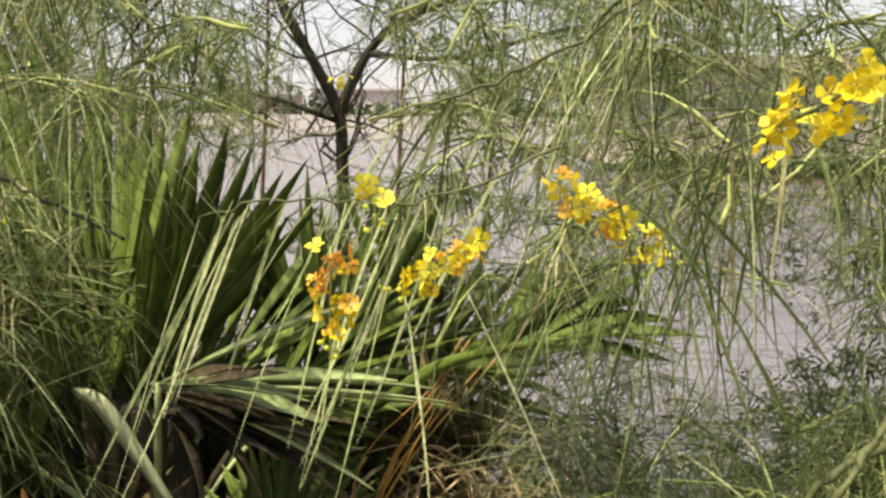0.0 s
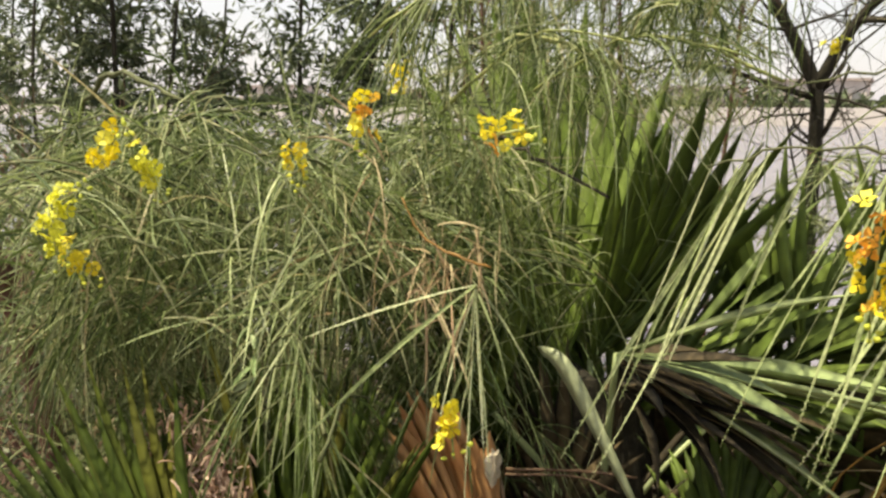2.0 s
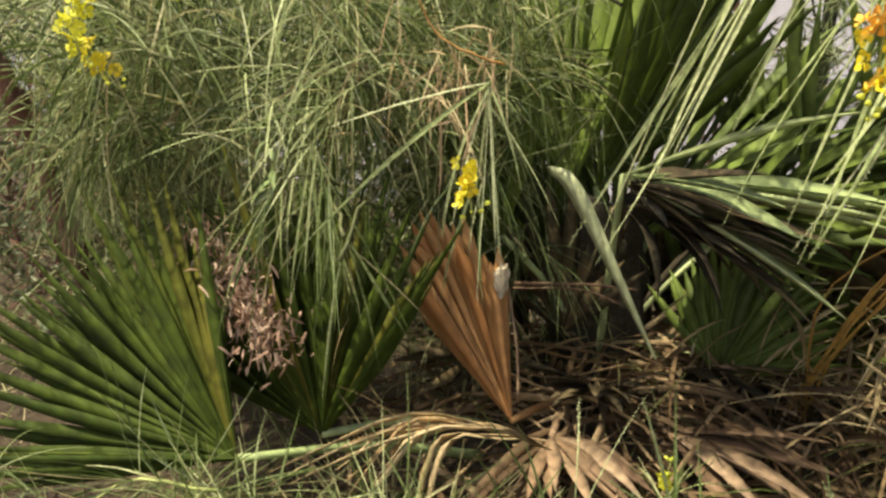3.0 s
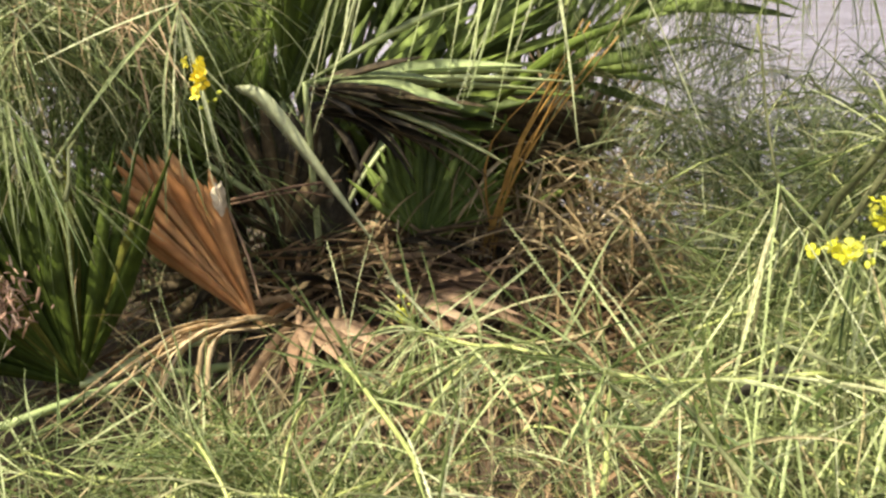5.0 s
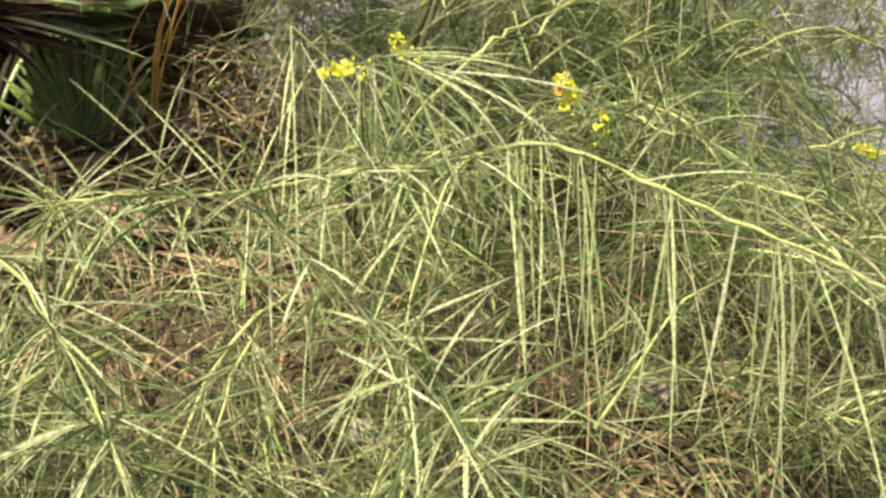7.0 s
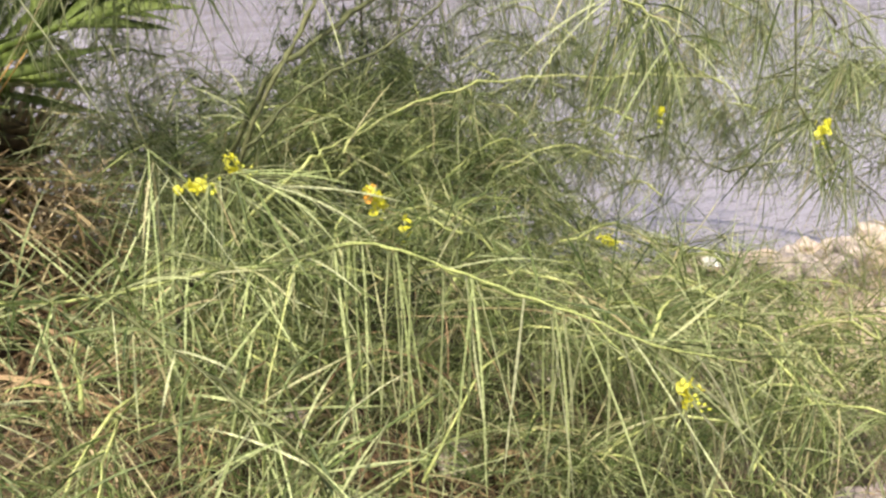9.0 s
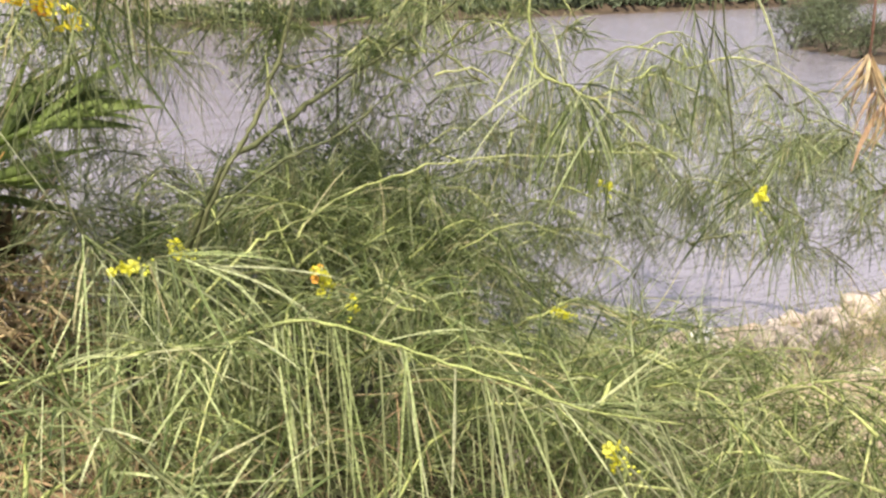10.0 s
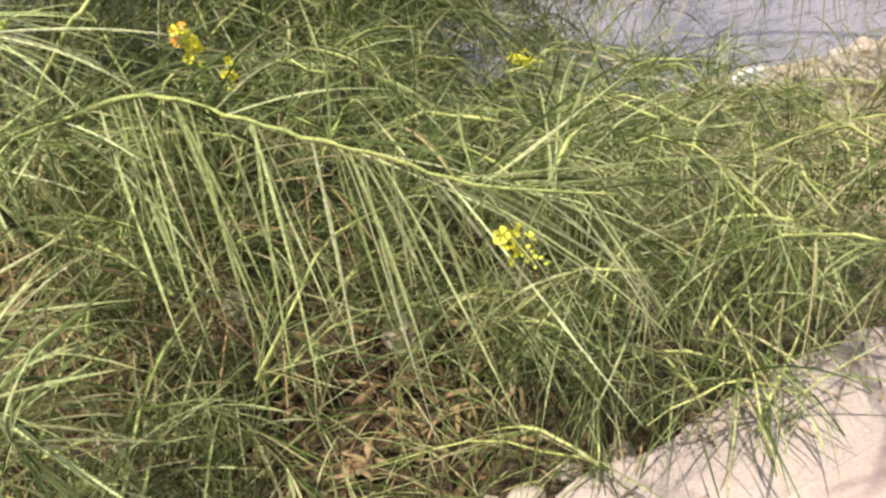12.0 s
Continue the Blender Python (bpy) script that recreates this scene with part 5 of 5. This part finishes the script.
# ---- leafy trees further along the bank ----
for k, (x, y) in enumerate([(-3.15, 2.35), (-2.6, 2.95), (-2.05, 3.4), (-3.9, 2.7)]):
    z = float(bank_height(np.array(x), np.array(y)))
    twig_tree("leafy_tree", [([(x, y, z - 0.05), (x + 0.05, y, z + 0.8), (x - 0.05, y + 0.1, z + 1.6), (x + 0.1, y, z + 2.6)], 0.017, 0.007),
                             ([(x, y, z + 0.5), (x + 0.35, y, z + 1.2), (x + 0.45, y + 0.1, z + 2.2)], 0.012, 0.005),
                             ([(x, y, z + 0.4), (x - 0.35, y - 0.1, z + 1.1), (x - 0.4, y, z + 2.1)], 0.012, 0.005)],
              20 + k, m_bark, "slender bank tree with small dull green leaves", m_olive, 15, 0.062, 3)


# ---- bushes on the bank's bend ----
for k, (x, y, h) in enumerate([(13.9, 7.6, 0.6), (14.4, 8.6, 0.7), (15.8, 9.9, 0.8), (17.1, 10.6, 1.0), (18.9, 11.5, 1.1), (14.7, 9.6, 0.7), (20.8, 12.5, 1.3)]):
    z = float(bank_height(np.array(x), np.array(y)))
    twig_tree("bank_bush", [([(x, y, z - 0.05), (x + 0.1, y, z + 0.4 * h), (x - 0.1, y + 0.1, z + h)], 0.02, 0.006), ([(x, y, z), (x + 0.4, y - 0.1, z + 0.5 * h), (x + 0.5, y, z + 0.8 * h)], 0.015, 0.006), ([(x, y, z), (x - 0.4, y - 0.1, z + 0.45 * h), (x - 0.55, y, z + 0.75 * h)], 0.015, 0.006)],
              60 + k, m_bark, "dense dark green bush on the river bank", m_olive, 9, 0.07, 2, "bush", 2)


# ---- dry litter, grass and debris on the bank ----
def blades(name, n, place, length, lean, sag, width, material, seed, label, category, kind="stuff"):
    r = np.random.default_rng(seed)
    rows = []
    for _ in range(n):
        x, y = place(r)
        z = float(bank_height(np.array(x), np.array(y))) - 0.01
        d = np.array((r.normal(0, lean), r.normal(0, lean), 1.0))
        rows.append((x, y, z, *d, r.uniform(*length), r.uniform(*sag), r.uniform(*width)))
    q = np.array(rows)
    me = strand_mesh(name, q[:, :3], q[:, 3:6], q[:, 6], q[:, 7], q[:, 8], material, 5, 0, r, 0.08)
    return tagged(put(name, me), label, category, "", kind)


blades("grass", 2600, lambda r: (r.uniform(1.2, 4.2), r.uniform(0.16, 1.15)), (0.08, 0.28), 0.45, (0.3, 1.8), (0.002, 0.004), m_grass, 1, "sparse dry and green grass beside the kerb", "grass")
blades("grass", 3600, lambda r: (r.uniform(-3.5, 1.0), r.uniform(0.2, 3.2)), (0.1, 0.3), 0.6, (0.3, 1.8), (0.002, 0.004), m_grass, 2, "rough grass on the shaded bank", "grass")


def litter(r):
    return r.normal(-0.3, 0.5), r.normal(1.6, 0.36)


r = np.random.default_rng(9)
rows = []
for _ in range(1100):
    x, y = litter(r)
    z = float(bank_height(np.array(x), np.array(y))) + r.uniform(0.01, 0.09)
    a = r.uniform(0, 6.28)
    rows.append((x, y, z, np.cos(a), np.sin(a), r.uniform(-0.05, 0.35), r.uniform(0.12, 0.4), r.uniform(0.2, 0.9), r.uniform(0.004, 0.014)))
q = np.array(rows)
tagged(put("litter", strand_mesh("litter", q[:, :3], q[:, 3:6], q[:, 6], q[:, 7], q[:, 8], m_straw_mass, 5, 0, r, 0.1)), "brown dry leaf strips matted under the palm", "leaf litter", "", "stuff")
rows = []
for _ in range(300):
    x, y = r.uniform(0.3, 1.0), r.uniform(0.28, 0.85)
    z = float(bank_height(np.array(x), np.array(y))) + r.uniform(0.01, 0.06)
    a = r.uniform(0, 6.28)
    rows.append((x, y, z, np.cos(a), np.sin(a), r.uniform(-0.05, 0.5), r.uniform(0.04, 0.16), r.uniform(0.2, 0.9), r.uniform(0.004, 0.016)))
q = np.array(rows)
tagged(put("litter", strand_mesh("litter", q[:, :3], q[:, 3:6], q[:, 6], q[:, 7], q[:, 8], m_straw_mass, 4, 0, r, 0.12)), "reddish brown dead leaves on the soil by the kerb", "leaf litter", "", "stuff")
rows = []
for _ in range(1000):
    x, y = r.normal(0.04, 0.22), r.normal(2.05, 0.22)
    a = r.uniform(0, 6.28)
    rows.append((x, y, r.uniform(0.2, 0.66), np.cos(a), np.sin(a), r.uniform(-0.5, 0.4), r.uniform(0.12, 0.35), r.uniform(0.6, 2.0), r.uniform(0.003, 0.009)))
q = np.array(rows)
tagged(put("dry_grass", strand_mesh("dry_grass", q[:, :3], q[:, 3:6], q[:, 6], q[:, 7], q[:, 8], m_straw_pale, 5, 0, r, 0.1)), "bleached withered blades hanging off the palm", "dry grass", "", "stuff")
rows = []
for _ in range(800):
    s = r.random()
    x, y, z = np.array((-1.25 + 0.23 * s, 1.02 - 0.04 * s, 0.86 - 0.15 * s)) + r.normal(0, 0.03, 3)
    rows.append((x, y, z, *(r.normal(0, 0.8, 3) + (0.1, -0.2, -0.6)), r.uniform(0.012, 0.04), r.uniform(0.2, 1.2), r.uniform(0.002, 0.0055)))
q = np.array(rows)
tagged(put("dry_panicle", strand_mesh("dry_panicle", q[:, :3], q[:, 3:6], q[:, 6], q[:, 7], q[:, 8], m_pinkdry, 3, 0, r, 0.1)), "withered pinkish brown flower panicle", "panicle", "", "stuff")


rows = []
for _ in range(150):
    x = r.uniform(0.5, 2.6)
    y = r.normal(0.125, 0.05) - 0.0454 * x
    a = r.uniform(0, 6.28)
    rows.append((x, y, 0.208, np.cos(a), np.sin(a), r.uniform(0.0, 0.1), r.uniform(0.01, 0.06), r.uniform(0.0, 0.1), r.uniform(0.0015, 0.004)))
q = np.array(rows)
tagged(put("litter", strand_mesh("litter", q[:, :3], q[:, 3:6], q[:, 6], q[:, 7], q[:, 8], m_straw_mass, 3, 0, r, 0.06)), "dry brown scraps scattered along the kerb edge", "leaf litter", "", "stuff")


# ---- broad-leaved sprig among the weeping leaves ----
sprig = empty("leafy_sprig", (0, 0, 0), "small sprig with pale oval leaves among the shrub", "sprig")
v, f = tube(smooth_line([(-1.11, 1.10, 0.84), (-1.06, 1.05, 0.99), (-1.05, 1.03, 1.11)], 8), 0.003, 0.0015, 5)
put("stem", raw("stem", v, f, m_twig), sprig)
m_sprig = leaf_material("oval_leaf", ((0.0, (0.22, 0.30, 0.12)), (1.0, (0.38, 0.44, 0.24))), 0.4, 0.25, True, 60, 0.2)
r = np.random.default_rng(77)
for k in range(7):
    lv, lf = [], []
    L, w = r.uniform(0.04, 0.07), r.uniform(0.013, 0.02)
    for i in range(7):
        s = i / 6
        ww = w * math.sin(math.pi * min(max(s, 0.04), 0.96)) ** 0.8
        lv += [(-ww / 2, L * s, 0.18 * ww - 0.015 * s * s), (0, L * s, -0.015 * s * s), (ww / 2, L * s, 0.18 * ww - 0.015 * s * s), (0, L * s, -0.015 * s * s - 0.001)]
    for i in range(6):
        a, c = i * 4, i * 4 + 4
        lf += [(a, a + 1, c + 1, c), (a + 1, a + 2, c + 2, c + 1), (a + 2, a + 3, c + 3, c + 2), (a + 3, a, c, c + 3)]
    p = np.array((-1.06, 1.05, 0.97)) + np.array((0.01, -0.02, 0.13)) * r.random()
    put("leaf", raw("leaf", lv, lf, m_sprig), sprig, pose(*p, r.uniform(-60, 10), r.uniform(-40, 40), r.uniform(0, 360)))

# ---- the far bank ----
def far_house(x, y, w, d, h, seed):
    r = random.Random(seed)
    z = float(bank_height(np.array(x), np.array(y))) - 0.1
    ob = empty("house", (x, y, z), "hazy pinkish building on the far bank", "building", "far houses")
    bm = bmesh.new()
    bmesh.ops.create_cube(bm, size=1)
    bmesh.ops.scale(bm, vec=(w, d, h), verts=bm.verts)
    bmesh.ops.translate(bm, vec=(0, 0, h / 2), verts=bm.verts)
    part("wall", bm, m_wall_far, ob)
    bm = bmesh.new()
    bmesh.ops.create_cube(bm, size=1)
    bmesh.ops.scale(bm, vec=(w + 0.8, d + 0.8, 0.4), verts=bm.verts)
    bmesh.ops.translate(bm, vec=(0, 0, h + 0.2), verts=bm.verts)
    part("roof", bm, m_roof, ob)
    for fl in range(int(h // 3)):
        for c in range(int(w // 3)):
            bm = bmesh.new()
            bmesh.ops.create_cube(bm, size=1)
            bmesh.ops.scale(bm, vec=(1.2, 0.1, 1.5), verts=bm.verts)
            bmesh.ops.translate(bm, vec=(-w / 2 + 1.6 + c * 3, -d / 2 - 0.02, 1.6 + fl * 3), verts=bm.verts)
            part("window", bm, m_pane, ob)


for k, (x, y, w, h) in enumerate([(8.6, 29, 6, 3.2), (17, 31, 9, 3.4)]):
    far_house(x, y, w, 4, h, 20 + k)
for k, (x, w, h) in enumerate([(-120, 16, 4), (-92, 12, 3), (-66, 18, 4), (-30, 12, 3), (-14, 15, 4), (8, 10, 7), (34, 16, 3), (58, 14, 4)]):
    far_house(x, 134 + 3 * (k % 3), w, 8, h, k)
r = np.random.default_rng(31)
v, f = [], []
for _ in range(5200):
    x = r.uniform(-260, 200)
    hgt = 2.2 + 1.6 * noise.noise((x * 0.06, 0, 0)) + 1.2 * noise.noise((x * 0.3, 3, 0))
    p = np.array((x, r.uniform(128, 132), 2.2 + abs(r.normal(0, 0.5)) * max(hgt, 0.6)))
    o = len(v)
    for _ in range(4):
        v.append(p + r.normal(0, 0.55, 3))
    f += [(o, o + 1, o + 2), (o, o + 2, o + 3), (o, o + 1, o + 3), (o + 1, o + 2, o + 3)]
for _ in range(1500):
    x = r.uniform(5.2, 30)
    p = np.array((x, 23.6 - 0.1 * (x - 6) + r.normal(0, 0.25), 0.25 + abs(r.normal(0, 0.16)) * (1 + 0.8 * noise.noise((x * 0.8, 0, 0)))))
    o = len(v)
    for _ in range(4):
        v.append(p + r.normal(0, 0.11, 3))
    f += [(o, o + 1, o + 2), (o, o + 2, o + 3), (o, o + 1, o + 3), (o + 1, o + 2, o + 3)]
tagged(put("far_woods", raw("far_woods", v, f, m_far_green, False)), "low hazy scrub along the far bank", "woods", "", "stuff")
